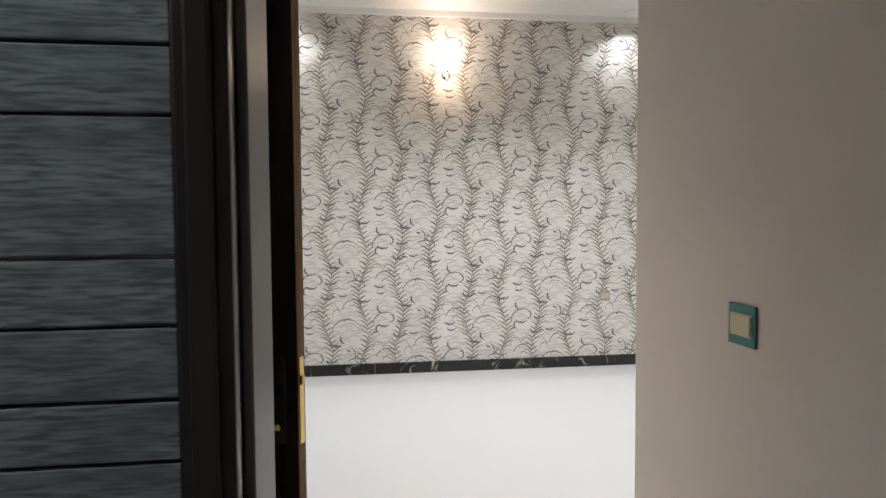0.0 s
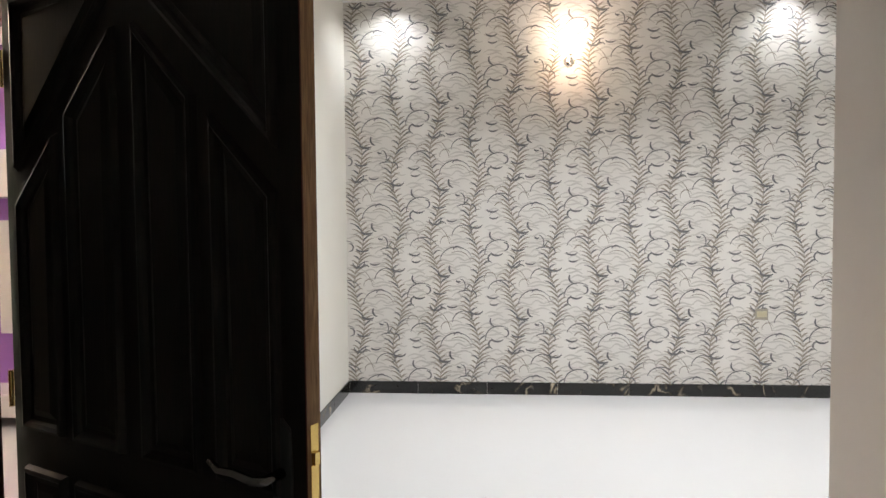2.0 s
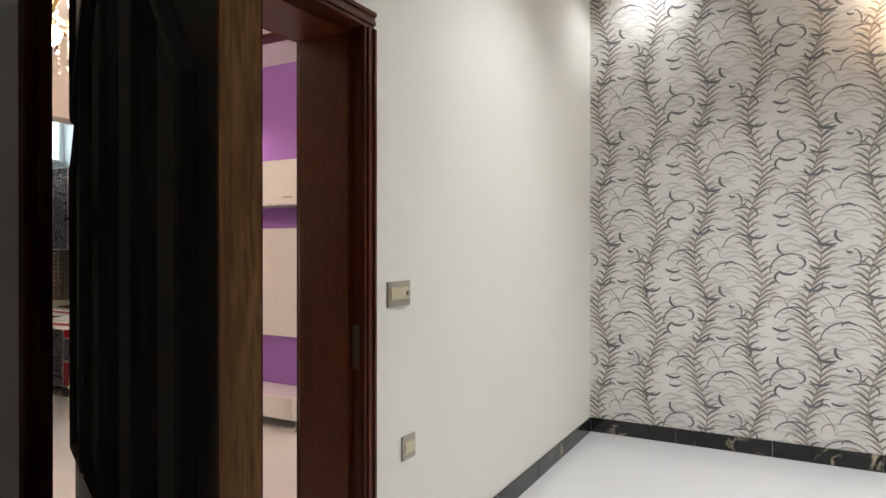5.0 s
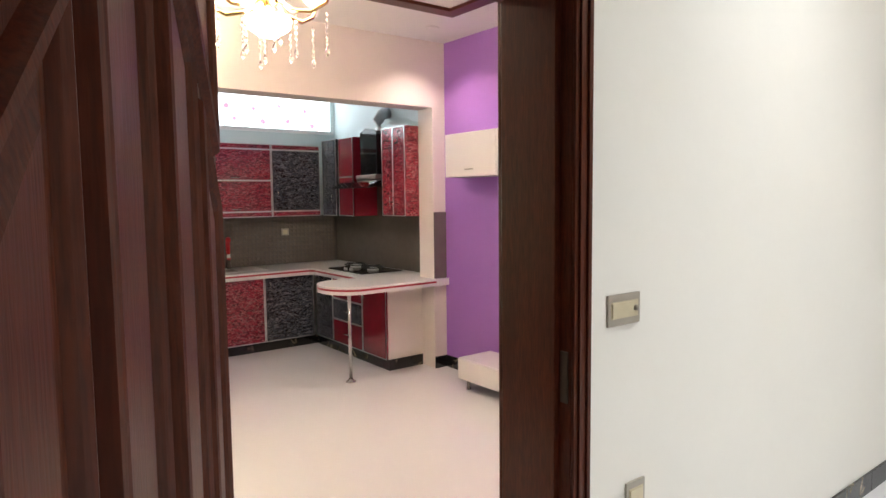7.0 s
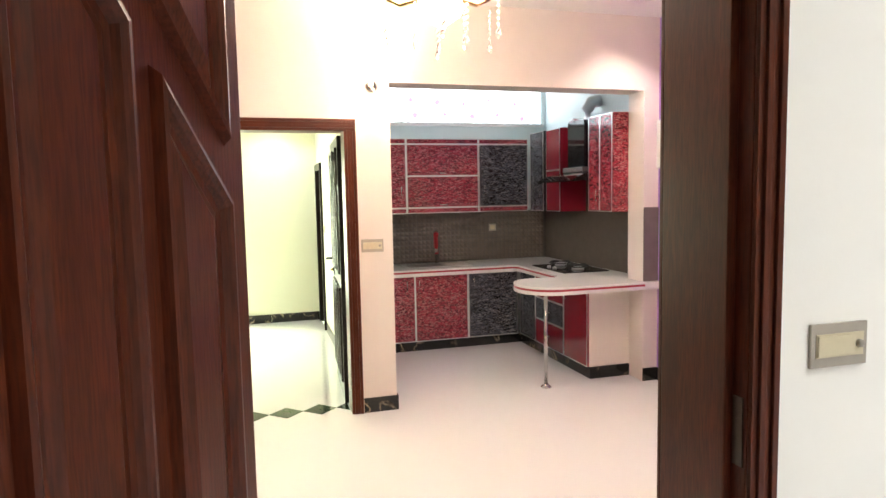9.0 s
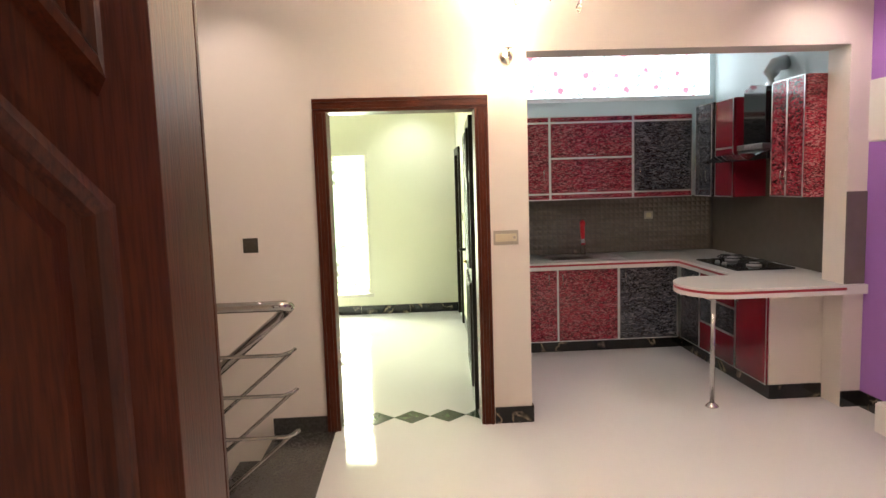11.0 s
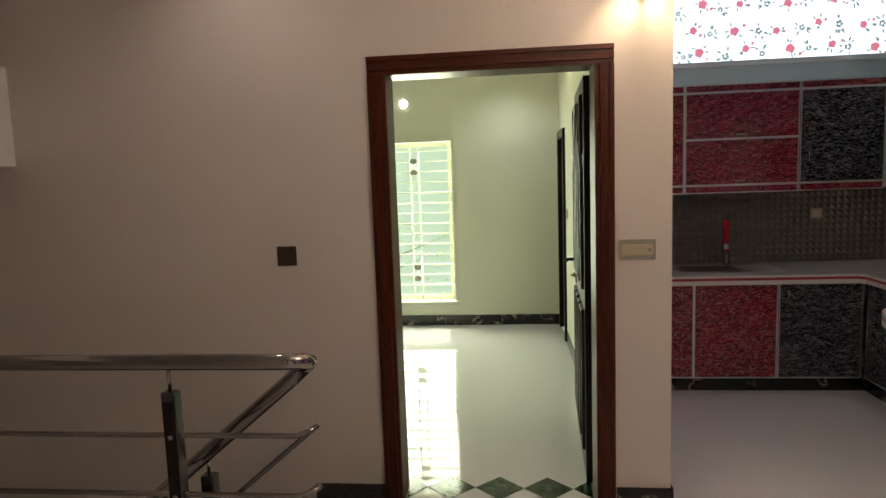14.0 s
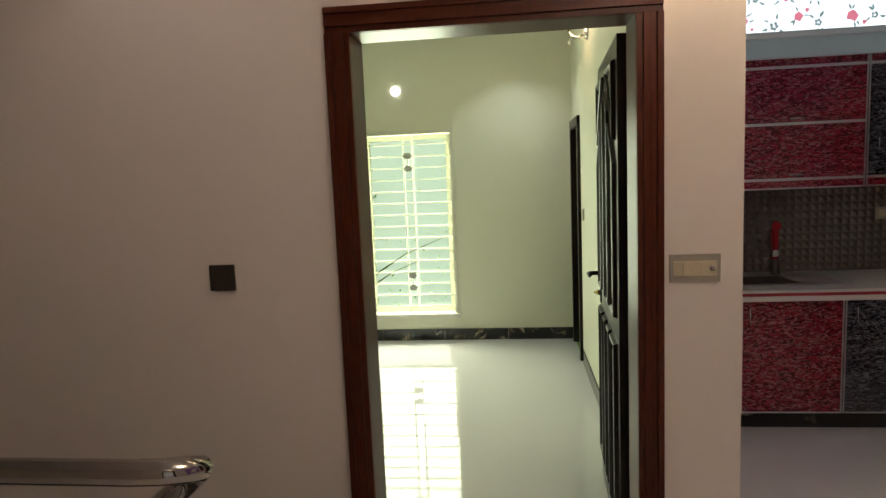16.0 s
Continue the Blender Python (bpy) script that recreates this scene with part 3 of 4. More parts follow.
cabinet("black gloss corner wall cabinet beside the hood", 0.34, 0.86, 0.33, (KE, KN - 0.30, 1.43), -90, [(0, 0, 0.34, 0.86, M_BLACK, (0.27, 0.15, True))], M_GLOSSBLACK)
cabinet("narrow red gloss wall cabinet beside the hood", 0.33, 0.86, 0.30, (KE, 5.27, 1.43), -90, [(0, 0.43, 0.33, 0.86, M_GLOSSRED, None), (0, 0, 0.33, 0.43, M_GLOSSRED, None)], M_GLOSSRED)
cabinet("red flecked two-door wall cabinet by the kitchen opening", 0.41, 0.86, 0.34, (KE, 4.285, 1.45), -90, [(0, 0, 0.20, 0.86, M_RED, (0.17, 0.1, True)), (0.20, 0, 0.41, 0.86, M_RED, (0.23, 0.1, True))], M_RED)

cabinet("red flecked gloss sink base cabinet, two doors", 1.13, 0.69, 0.61, (1.34, KN, 0.105), 0, [(0, 0, 0.555, 0.69, M_RED, (0.47, 0.55, True)), (0.555, 0, 1.13, 0.69, M_RED, (0.60, 0.55, True))], group="base cabinets")
cabinet("black flecked gloss base cabinet under the worktop", 0.565, 0.69, 0.61, (2.475, KN, 0.105), 0, [(0, 0, 0.565, 0.69, M_BLACK, (0.06, 0.55, True))], group="base cabinets")
cabinet("black gloss corner base cabinet", 0.39, 0.69, 0.60, (KE, 5.30, 0.105), -90, [(0, 0, 0.39, 0.69, M_BLACK, (0.3, 0.55, True))], group="base cabinets")
cabinet("red and black three-drawer base cabinet below the hob", 0.62, 0.69, 0.60, (KE, 4.905, 0.105), -90, [(0, 0.47, 0.62, 0.69, M_GLOSSRED, (0.26, 0.58, False)), (0, 0.25, 0.62, 0.47, M_BLACK, (0.26, 0.36, False)), (0, 0, 0.62, 0.25, M_GLOSSRED, (0.26, 0.12, False))], group="base cabinets")
cabinet("red gloss end base cabinet with a cream end panel", 0.44, 0.69, 0.60, (KE, 4.28, 0.105), -90, [(0, 0, 0.44, 0.69, M_GLOSSRED, (0.06, 0.55, True))], M_BEIGE, group="base cabinets")

# worktop with a rounded breakfast bar
top = thing("worktop", "white worktop with a red edge stripe and rounded breakfast bar", "worktop")


def counter_outline(grow):
    g = grow
    pts = [(1.332, KN), (1.332, 5.27 - g), (2.98 - g, 5.27 - g), (3.02 - g, 5.22), (3.02 - g, 4.35)]
    for k in range(6):
        a = radians(0 - 90 * k / 5)
        pts.append((2.92 - g + 0.10 * math.cos(a), 4.30 + 0.10 * math.sin(a) + g * 0))
    cx, cy, rr = 2.70, 3.90, 0.30 + g
    for k in range(15):
        a = radians(90 + 180 * k / 14)
        pts.append((cx + rr * 0.85 * math.cos(a), cy + rr * math.sin(a)))
    pts += [(3.474, 3.60 - g), (3.474, 3.87), (KE, 3.87), (KE, KN)]
    return pts


for name, z0, z1, g, m in (("slab", 0.845, 0.862, 0.012, M_COUNTER), ("edge_stripe", 0.826, 0.845, 0.008, M_STRIPE), ("under_edge", 0.797, 0.826, 0.012, M_COUNTER)):
    bm = bmesh.new()
    add_prism(bm, counter_outline(g), z0, z1, 0, "xy")
    part(name, bm, m, top, "red edge stripe" if m is M_STRIPE else "")
bm = bmesh.new()
add_prism(bm, [(3.476, 3.59), (3.476, 3.631), (3.80, 3.631), (3.80, 3.59)], 0.797, 0.862, 0, "xy")
part("bar_end", bm, M_COUNTER, top)
leg = thing("bar_leg", "polished steel leg under the rounded breakfast bar", "table leg", (2.63, 3.75, 0))
bm = bmesh.new()
add_lathe(bm, [(0, 0), (0.045, 0), (0.045, 0.006), (0.03, 0.02), (0.02, 0.028), (0.02, 0.03)])
part("foot", bm, M_STEEL, leg)
bm = bmesh.new()
add_tube(bm, [(0, 0, 0.028), (0, 0, 0.797)], 0.017, 14)
part("pole", bm, M_STEEL, leg)

# sink and tap
sink = thing("sink", "stainless steel inset sink with drainer", "sink", (2.2, 5.60, 0.864))
bm = bmesh.new()
for b in ((-0.36, -0.20, 0.36, -0.16), (-0.36, 0.12, 0.36, 0.22), (-0.36, -0.16, -0.32, 0.12), (0.08, -0.16, 0.36, 0.12)):
    add_box(bm, b[0], b[1], 0, b[2], b[3], 0.006)
part("rim", bm, M_BRUSHED, sink, bevel=0.002)
# no hollow: a flat dark sheet gives the basin's shade by colour
bm = bmesh.new()
for b in ((-0.32, -0.16, 0.08, 0.12),):
    add_box(bm, b[0], b[1], -0.001, b[2], b[3], 0.001)
part("basin", bm, M_BRONZE, sink, "flat dark sheet coloured as the basin's shade")
for k in range(5):
    box_part("drainer_rib", sink, M_BRUSHED, (0.11, -0.13 + 0.05 * k, 0.006), (0.33, -0.12 + 0.05 * k, 0.009))
tap = thing("tap", "chrome kitchen tap wrapped in a red cover", "tap", (2.27, 5.79, 0.871))
bm = bmesh.new()
add_lathe(bm, [(0, 0), (0.028, 0), (0.026, 0.02), (0.018, 0.03), (0.018, 0.1), (0.0, 0.11)])
part("base", bm, M_BRONZE, tap)
bm = bmesh.new()
add_tube(bm, [(0, 0, 0.1), (-0.01, -0.01, 0.2), (-0.02, -0.04, 0.29), (-0.025, -0.07, 0.33), (-0.03, -0.09, 0.31)], 0.022, 10, 0, 0.027)
part("spout", bm, M_REDPLASTIC, tap, "red plastic cover on the spout")
box_part("tag", tap, M_TVWHITE, (-0.035, -0.05, 0.12), (0.0, -0.045, 0.16))

# hob
hob = thing("hob", "black glass two-burner gas hob on the worktop", "hob", (3.35, 4.72, 0.864))
box_part("glass", hob, M_GLOSSBLACK, (-0.24, -0.36, 0), (0.24, 0.36, 0.012), 0.003)
for y in (-0.18, 0.18):
    bm = bmesh.new()
    add_lathe(bm, [(0, 0.012), (0.06, 0.012), (0.06, 0.025), (0.045, 0.028), (0.04, 0.04), (0.0, 0.042)], (0, y, 0), 18)
    burner = part("burner", bm, M_BRUSHED, hob)
    bm = bmesh.new()
    for k in range(4):
        a = math.pi / 2 * k + 0.4
        c, s = math.cos(a), math.sin(a)
        add_tube(bm, [(0.12 * c, y + 0.12 * s, 0.013), (0.12 * c, y + 0.12 * s, 0.055), (0.03 * c, y + 0.03 * s, 0.058)], 0.006, 6)
    add_tube(bm, [(0.12 * math.cos(a), y + 0.12 * math.sin(a), 0.045) for a in (math.pi * k / 8 for k in range(17))], 0.005, 6)
    part("pan_support", bm, M_IRON, burner, "cast iron pan support")
for y in (-0.06, 0.06):
    bm = bmesh.new()
    add_lathe(bm, [(0, 0.012), (0.022, 0.012), (0.018, 0.034), (0, 0.035)], (-0.19, y, 0), 14)
    part("knob", bm, M_BRUSHED, hob)

# hood
hood = thing("cooker_hood", "black glass cooker hood with curved visor and steel band", "cooker hood", (KE, 4.68, 1.74))
bm = bmesh.new()
prof = [(-0.005, 0.0), (-0.005, 0.05), (-0.10, 0.10), (-0.26, 0.09), (-0.40, 0.05), (-0.50, 0.0), (-0.50, -0.012), (-0.36, 0.0)]
a = [bm.verts.new((x, -0.37, zz)) for x, zz in prof]
b = [bm.verts.new((x, 0.37, zz)) for x, zz in prof]
bm.faces.new(a), bm.faces.new(b[::-1])
for i in range(len(prof)):
    j = (i + 1) % len(prof)
    bm.faces.new((a[i], b[i], b[j], a[j]))
part("visor", bm, M_GLOSSBLACK, hood, "curved black glass visor")
bm = bmesh.new()
add_box(bm, -0.30, -0.20, 0.085, -0.005, 0.20, 0.13)
part("steel_band", bm, M_BRUSHED, hood, "brushed steel control band", 0.004)
bm = bmesh.new()
add_prism(bm, [(-0.17, 0.131), (0.17, 0.131), (0.17, 0.58), (0.06, 0.62), (-0.17, 0.58)], -0.26, -0.005, 0, "yz")
part("chimney", bm, M_GLOSSBLACK, hood, bevel=0.006)
bm = bmesh.new()
add_tube(bm, [(-0.13, 0.0, 0.6), (-0.13, 0.0, 0.70), (-0.09, 0.0, 0.77), (-0.003, 0.0, 0.79)], 0.06, 12)
part("duct", bm, M_ALU, hood, "pale flexible exhaust duct")
for k in range(4):
    box_part("button", hood, M_ALU, (-0.304, -0.08 + 0.045 * k, 0.098), (-0.3, -0.055 + 0.045 * k, 0.115))

# splashback: small embossed tiles in grout
splash = tagged(new("trim_splashback"), "bronze-grey small glossy mosaic tiles over the worktop", "tiles", kind="structure")
box_part("grout_bed", splash, M_GROUT, (1.332, KN + 0.001, 0.863), (KE - 0.001, KN + 0.004, 1.43))
bm = bmesh.new()
step = 0.05
for i in range(int((KE - 1.34) / step)):
    for j in range(11):
        x, zz = 1.335 + i * step, 0.868 + j * step
        vs = [bm.verts.new(p) for p in ((x + 0.003, KN, zz + 0.003), (x + step - 0.003, KN, zz + 0.003), (x + step - 0.003, KN, zz + step - 0.003), (x + 0.003, KN, zz + step - 0.003), (x + step / 2, KN - 0.008, zz + step / 2))]
        for k in range(4):
            bm.faces.new((vs[k], vs[(k + 1) % 4], vs[4]))
tagged(part("mosaic", bm, M_TILE, splash), kind="stuff")
box_part("tile_sheet", splash, M_TILE, (KE - 0.003, 3.87, 0.863), (KE + 0.001, KN, 1.75))
box_part("tile_sheet", splash, M_TILE, (3.478, B_N - 0.008, 0.863), (B_E - 0.001, B_N - 0.001, 1.49))
for z0 in (0.863, 1.07, 1.28):
    box_part("pier_tile", splash, M_TILE, (3.48, B_N - 0.012, z0 + 0.002), (B_E - 0.003, B_N - 0.008, z0 + 0.204))
for x in (2.98, 1.40):
    sk = thing("socket", "pale gold wall socket on the tiles", "socket", (x, KN - 0.010, 1.24 if x > 2 else 1.21))
    box_part("plate", sk, M_PLATE, (-0.045, -0.006, -0.04), (0.045, 0, 0.04), 0.002)
    box_part("face", sk, M_KEY, (-0.028, -0.009, -0.024), (0.028, -0.006, 0.024), 0.001)

# high kitchen window with a flowered blind
kwin = tagged(new("window_1"), "high aluminium kitchen window", "window", kind="structure")
for a, b in (((KW0, 5.98, KWZ0), (KW1, 6.02, KWZ0 + 0.04)), ((KW0, 5.98, KWZ1 - 0.04), (KW1, 6.02, KWZ1)), ((KW0, 5.98, KWZ0 + 0.04), (KW0 + 0.04, 6.02, KWZ1 - 0.04)), ((KW1 - 0.04, 5.98, KWZ0 + 0.04), (KW1, 6.02, KWZ1 - 0.04)), ((2.49, 5.98, KWZ0 + 0.04), (2.53, 6.02, KWZ1 - 0.04))):
    box_part("frame", kwin, M_ALU, a, b)
box_part("sill", kwin, M_WHITE, (KW0 - 0.05, 5.88, KWZ0 - 0.035), (KW1 + 0.05, 5.919, KWZ0 - 0.002), 0.003)
blind = thing("roller_blind", "white roller blind printed with red roses, glowing in place of sunlight", "blind", (0, 5.905, 0))
bm = bmesh.new()
n = 60
cols = []
for i in range(n + 1):
    x = 1.40 + (3.60 - 1.40) * i / n
    y = 0.004 * math.sin(i * 1.1)
    cols.append([bm.verts.new((x, y, zz)) for zz in (2.43, 2.95)])
for a, b in zip(cols, cols[1:]):
    f = bm.faces.new((a[0], b[0], b[1], a[1]))
    f.smooth = True
bmesh.ops.solidify(bm, geom=bm.faces[:], thickness=0.002)
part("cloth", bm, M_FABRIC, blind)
box_part("bottom_bar", blind, M_ALU, (1.40, -0.010, 2.422), (3.60, 0.006, 2.436))
random.seed(4)


def petal_disc(bm, x, zz, r, y, lobes, ph):
    m = 14
    vs = [bm.verts.new((x + r * (1 + 0.13 * math.sin(lobes * a + ph)) * math.cos(a), y, zz + r * (1 + 0.13 * math.sin(lobes * a + ph)) * math.sin(a))) for a in (2 * math.pi * k / m for k in range(m))]
    bm.faces.new(vs)


def leaf_blade(bm, x, zz, ang, ln, w, y):
    c, s = math.cos(ang), math.sin(ang)
    pts = [(0, 0), (ln * 0.4, w), (ln, 0), (ln * 0.4, -w)]
    bm.faces.new([bm.verts.new((x + c * p - s * q, y, zz + s * p + c * q)) for p, q in pts])


roses, leaves = bmesh.new(), bmesh.new()
for i in range(14):
    for j in range(3):
        x, zz = 1.46 + i * 0.158 + random.uniform(-0.035, 0.035) + 0.08 * (j % 2), 2.50 + j * 0.17 + random.uniform(-0.03, 0.03)
        if zz > 2.90 or x > 3.54:
            continue
        bloom = (i + j) % 2 == 0
        r = random.uniform(0.024, 0.034)
        flower = roses if bloom else leaves
        for k in range(5):
            a = 1.257 * k + random.uniform(-0.25, 0.25)
            petal_disc(flower, x + 0.55 * r * math.cos(a), zz + 0.55 * r * math.sin(a), r * (0.55 if bloom else 0.34), -0.008 - 0.0002 * k, 3, a)
        if bloom:
            petal_disc(roses, x + random.uniform(0.05, 0.075), zz + random.uniform(-0.05, 0.05), random.uniform(0.010, 0.014), -0.008, 3, 1)
        for k in range(4 if bloom else 7):
            a = random.uniform(0, 6.28)
            leaf_blade(leaves, x + 1.1 * r * math.cos(a), zz + 1.1 * r * math.sin(a), a + random.uniform(-0.5, 0.5), random.uniform(0.03, 0.055), 0.008, -0.0092)
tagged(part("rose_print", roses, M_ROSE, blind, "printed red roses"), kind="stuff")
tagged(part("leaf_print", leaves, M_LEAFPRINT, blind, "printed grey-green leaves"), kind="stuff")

# ---- skirting ----
def skirting(room, x0, y0, x1, y1, side, h=0.112, mat=M_MARBLE, length=0.62, t=0.012):
    """Marble skirting tiles along a wall; side is the normal into the room."""
    ob = tagged(new("baseboard_" + room), "black veined marble skirting tiles", "skirting", kind="structure")
    run = math.hypot(x1 - x0, y1 - y0)
    n = max(1, round(run / length))
    ux, uy = (x1 - x0) / run, (y1 - y0) / run
    for k in range(n):
        a, b = run * k / n + 0.0012, run * (k + 1) / n - 0.0012
        xs = sorted((x0 + ux * a, x0 + ux * b)) if abs(ux) > 0.5 else sorted((x0, x0 + side[0] * t))
        ys = sorted((y0 + uy * a, y0 + uy * b)) if abs(uy) > 0.5 else sorted((y0, y0 + side[1] * t))
        box_part("skirting_tile", ob, mat, (xs[0], ys[0], 0.0), (xs[1], ys[1], h), 0.0015)
    return ob


skirting("wallpaper", A_E, -4.98, A_E, A_N - 0.013, (-1, 0))
skirting("bedroom", 1.46, A_N, A_E, A_N, (0, -1))
skirting("bedroom_west", -1.08, A_N, 0.2, A_N, (0, -1))
skirting("pier", 1.075, B_N, 1.329, B_N, (0, -1))
skirting("pier_return", 1.328, B_N - 0.012, 1.328, 5.3, (1, 0))
skirting("lounge_east", B_E, B_S, B_E, B_N - 0.013, (-1, 0))
skirting("east_pier", 3.478, B_N, B_E, B_N, (0, -1))
skirting("back_north", -2.6, C_N, 1.10, C_N, (0, -1))
skirting("back_east", 1.12, C_S, 1.12, ID0 - 0.002, (-1, 0))
skirting("stair_top", -0.41, B_N, -0.042, B_N, (0, -1), 0.108, M_GRANITE, 0.4)
kick = tagged(new("baseboard_kitchen"), "black marble plinth under the kitchen units", "plinth", kind="structure")
box_part("plinth", kick, M_MARBLE, (1.342, 5.345, 0), (3.09, 5.36, 0.103))
box_part("plinth", kick, M_MARBLE, (3.09, 3.85, 0), (3.105, 5.36, 0.103))
box_part("plinth", kick, M_MARBLE, (3.09, 3.835, 0), (3.478, 3.85, 0.103))
thr = tagged(new("trim_threshold"), "dark green marble diamond inlays in the white threshold", "threshold", kind="structure")
for k in range(5):
    cx = 0.005 + 0.2525 * k
    x0, x1 = max(cx - 0.125, 0.04), min(cx + 0.125, 0.98)
    if x1 - x0 < 0.02:
        continue
    bm = bmesh.new()
    if x0 > cx - 0.12:
        pts = [(x0, 3.70), (x0, 3.94), (x1, 3.82)] if k == 0 else [(x0, 3.82), (cx, 3.70), (x1, 3.82), (cx, 3.94)]
    else:
        pts = [(x0, 3.82), (cx, 3.70), (x1, 3.82), (cx, 3.94)]
    if x1 < cx + 0.12:
        pts = [(x0, 3.82), (x1, 3.73), (x1, 3.91)]
    add_prism(bm, pts, 0.0005, 0.004, 0, "xy")
    part("diamond", bm, M_GREENSTONE, thr)

# ---- stairs and railing ----
stairs = tagged(new("stairs"), "dark granite steps going down beside the wall", "stairs", kind="structure")
box_part("tread", stairs, M_GRANITE, (-0.40, 2.56, 0.0), (0.0, B_N - 0.013, 0.004))
for k in range(1, 11):
    x1 = -0.36 - 0.27 * (k - 1)
    box_part("riser", stairs, M_GRANITE, (x1 - 0.02, 2.582, -0.18 * k + 0.001), (x1, B_N - 0.001, -0.18 * (k - 1) - 0.03))
    box_part("tread", stairs, M_GRANITE, (x1 - 0.29, 2.582, -0.18 * k - 0.03), (x1 - 0.001, B_N - 0.001, -0.18 * k), 0.004)
rail = thing("stair_railing", "polished steel railing with dark wood posts round the stairs", "railing")
RY = 2.52


def bar(name, pts, r, m, parent, n=10, label=""):
    bm = bmesh.new()
    add_tube(bm, pts, r, n)
    return part(name, bm, m, parent, label)


bar("handrail", [(-3.55, RY, 1.07), (-0.16, RY, 1.07), (-0.10, RY + 0.005, 1.07), (-0.062, RY + 0.02, 1.067), (-0.05, RY + 0.05, 1.055), (-0.075, RY + 0.085, 1.03), (-0.12, RY + 0.1, 0.99), (-1.9, RY + 0.1, -0.49)], 0.026, M_RAIL, rail, 16)
for zz in (0.83, 0.63, 0.42):
    bar("rail_bar", [(-3.55, RY, zz), (-0.09, RY, zz), (-0.045, RY + 0.01, zz + 0.012), (-0.03, RY + 0.03, zz + 0.02), (-0.05, RY + 0.075, zz), (-0.10, RY + 0.1, zz - 0.045), (-1.9, RY + 0.1, zz - 1.55)], 0.009, M_RAIL, rail)


def post(x, y, z0, z1):
    p = box_part("post", rail, M_DARKWOOD, (x - 0.026, y - 0.02, z0), (x + 0.014, y + 0.02, z1 - 0.03), 0.003)
    box_part("post_side", p, M_PEWTER, (x + 0.0145, y - 0.02, z0), (x + 0.02, y + 0.02, z1), 0.001, "brushed steel strip")
    box_part("post_cap", p, M_PEWTER, (x - 0.026, y - 0.0205, z1 - 0.029), (x + 0.014, y + 0.0205, z1), 0.003)
    bar("pin", [(x - 0.004, y, z1), (x - 0.004, y, z1 + 0.1)], 0.006, M_RAIL, p)
    for zz in (0.83, 0.63, 0.42):
        bm = bmesh.new()
        q = z1 - 0.975 + zz
        add_lathe(bm, [(0, y - 0.027), (0.008, y - 0.026), (0.011, y - 0.0205), (0, y - 0.02)], (x - 0.004, 0, q), 12, 0, "y")
        part("bolt", bm, M_RAIL, p)


for x in (-0.49, -1.365, -2.24, -3.1):
    post(x, RY, 0.0, 0.975)
post(-0.44, RY + 0.11, -0.18, 0.645)
post(-1.25, RY + 0.11, -0.72, -0.03)

# ---- lounge: media wall, switches, lamps ----
tv_up = thing("wall_cabinet", "white gloss wall cabinet on the purple wall", "cabinet", (B_E, 0, 0))
box_part("body", tv_up, M_TVWHITE, (-0.26, 1.95, 1.80), (-0.001, 3.29, 2.17), 0.003)
for k in range(2):
    d = box_part("door", tv_up, M_TVWHITE, (-0.28, 1.955 + 0.66 * k, 1.805), (-0.262, 2.605 + 0.66 * k, 2.165), 0.003)
    bar("handle", [(-0.28, 2.28 + 0.66 * k - 0.05, 1.86), (-0.3, 2.28 + 0.66 * k - 0.03, 1.86), (-0.3, 2.28 + 0.66 * k + 0.03, 1.86), (-0.28, 2.28 + 0.66 * k + 0.05, 1.86)], 0.005, M_STEEL, d)
tv_pan = thing("television_board", "white gloss television back panel on the purple wall", "panel", (B_E, 0, 0))
box_part("board", tv_pan, M_TVWHITE, (-0.05, 1.4, 0.69), (-0.001, 2.82, 1.62), 0.004)
tv_low = thing("media_console", "low white gloss drawer console on short steel feet", "console", (B_E, 0, 0))
box_part("body", tv_low, M_TVWHITE, (-0.36, 1.3, 0.09), (-0.001, 3.0, 0.27), 0.004)
for k in range(2):
    box_part("drawer_front", tv_low, M_TVWHITE, (-0.378, 1.31 + 0.845 * k, 0.095), (-0.361, 2.145 + 0.845 * k, 0.265), 0.003)
for y in (1.4, 2.15, 2.92):
    bm = bmesh.new()
    add_lathe(bm, [(0, 0), (0.022, 0), (0.022, 0.01), (0.015, 0.02), (0.015, 0.09), (0, 0.09)], (-0.32, y, 0), 12)
    part("foot", bm, M_STEEL, tv_low)


def switch_plate(label, w, h, at, rz, keys, dial=False, plate=None, sockets=False):
    """A wall plate facing local -y."""
    ob = thing("switch", label, "switch", at, rz)
    key_mat = M_BRONZE if plate is M_BRONZE else M_KEY
    box_part("plate", ob, plate or M_PLATE, (-w / 2, -0.009, -h / 2), (w / 2, 0, h / 2), 0.002)
    span = w - 0.03 - (0.026 if dial else 0)
    box_part("bezel", ob, key_mat, (-w / 2 + 0.012, -0.011, -h * 0.27), (w / 2 - 0.012, -0.009, h * 0.27), 0.001)
    for k in range(keys):
        x0 = -w / 2 + 0.015 + span * k / keys
        box_part("key", ob, key_mat, (x0 + 0.0008, -0.0145, -h * 0.23), (x0 + span / keys - 0.0008, -0.011, h * 0.23), 0.001)
    if dial:
        bm = bmesh.new()
        add_lathe(bm, [(0, -0.022), (0.008, -0.022), (0.010, -0.011), (0, -0.0105)], (w / 2 - 0.026, 0, 0), 14, 0, "y")
        part("dimmer_knob", bm, M_PLATE, ob)
    if sockets:
        for q in (-0.012, 0.012):
            box_part("socket_hole", ob, M_IRON, (w / 2 - 0.032, -0.0118, q - 0.004), (w / 2 - 0.026, -0.0112, q + 0.004))
    return ob


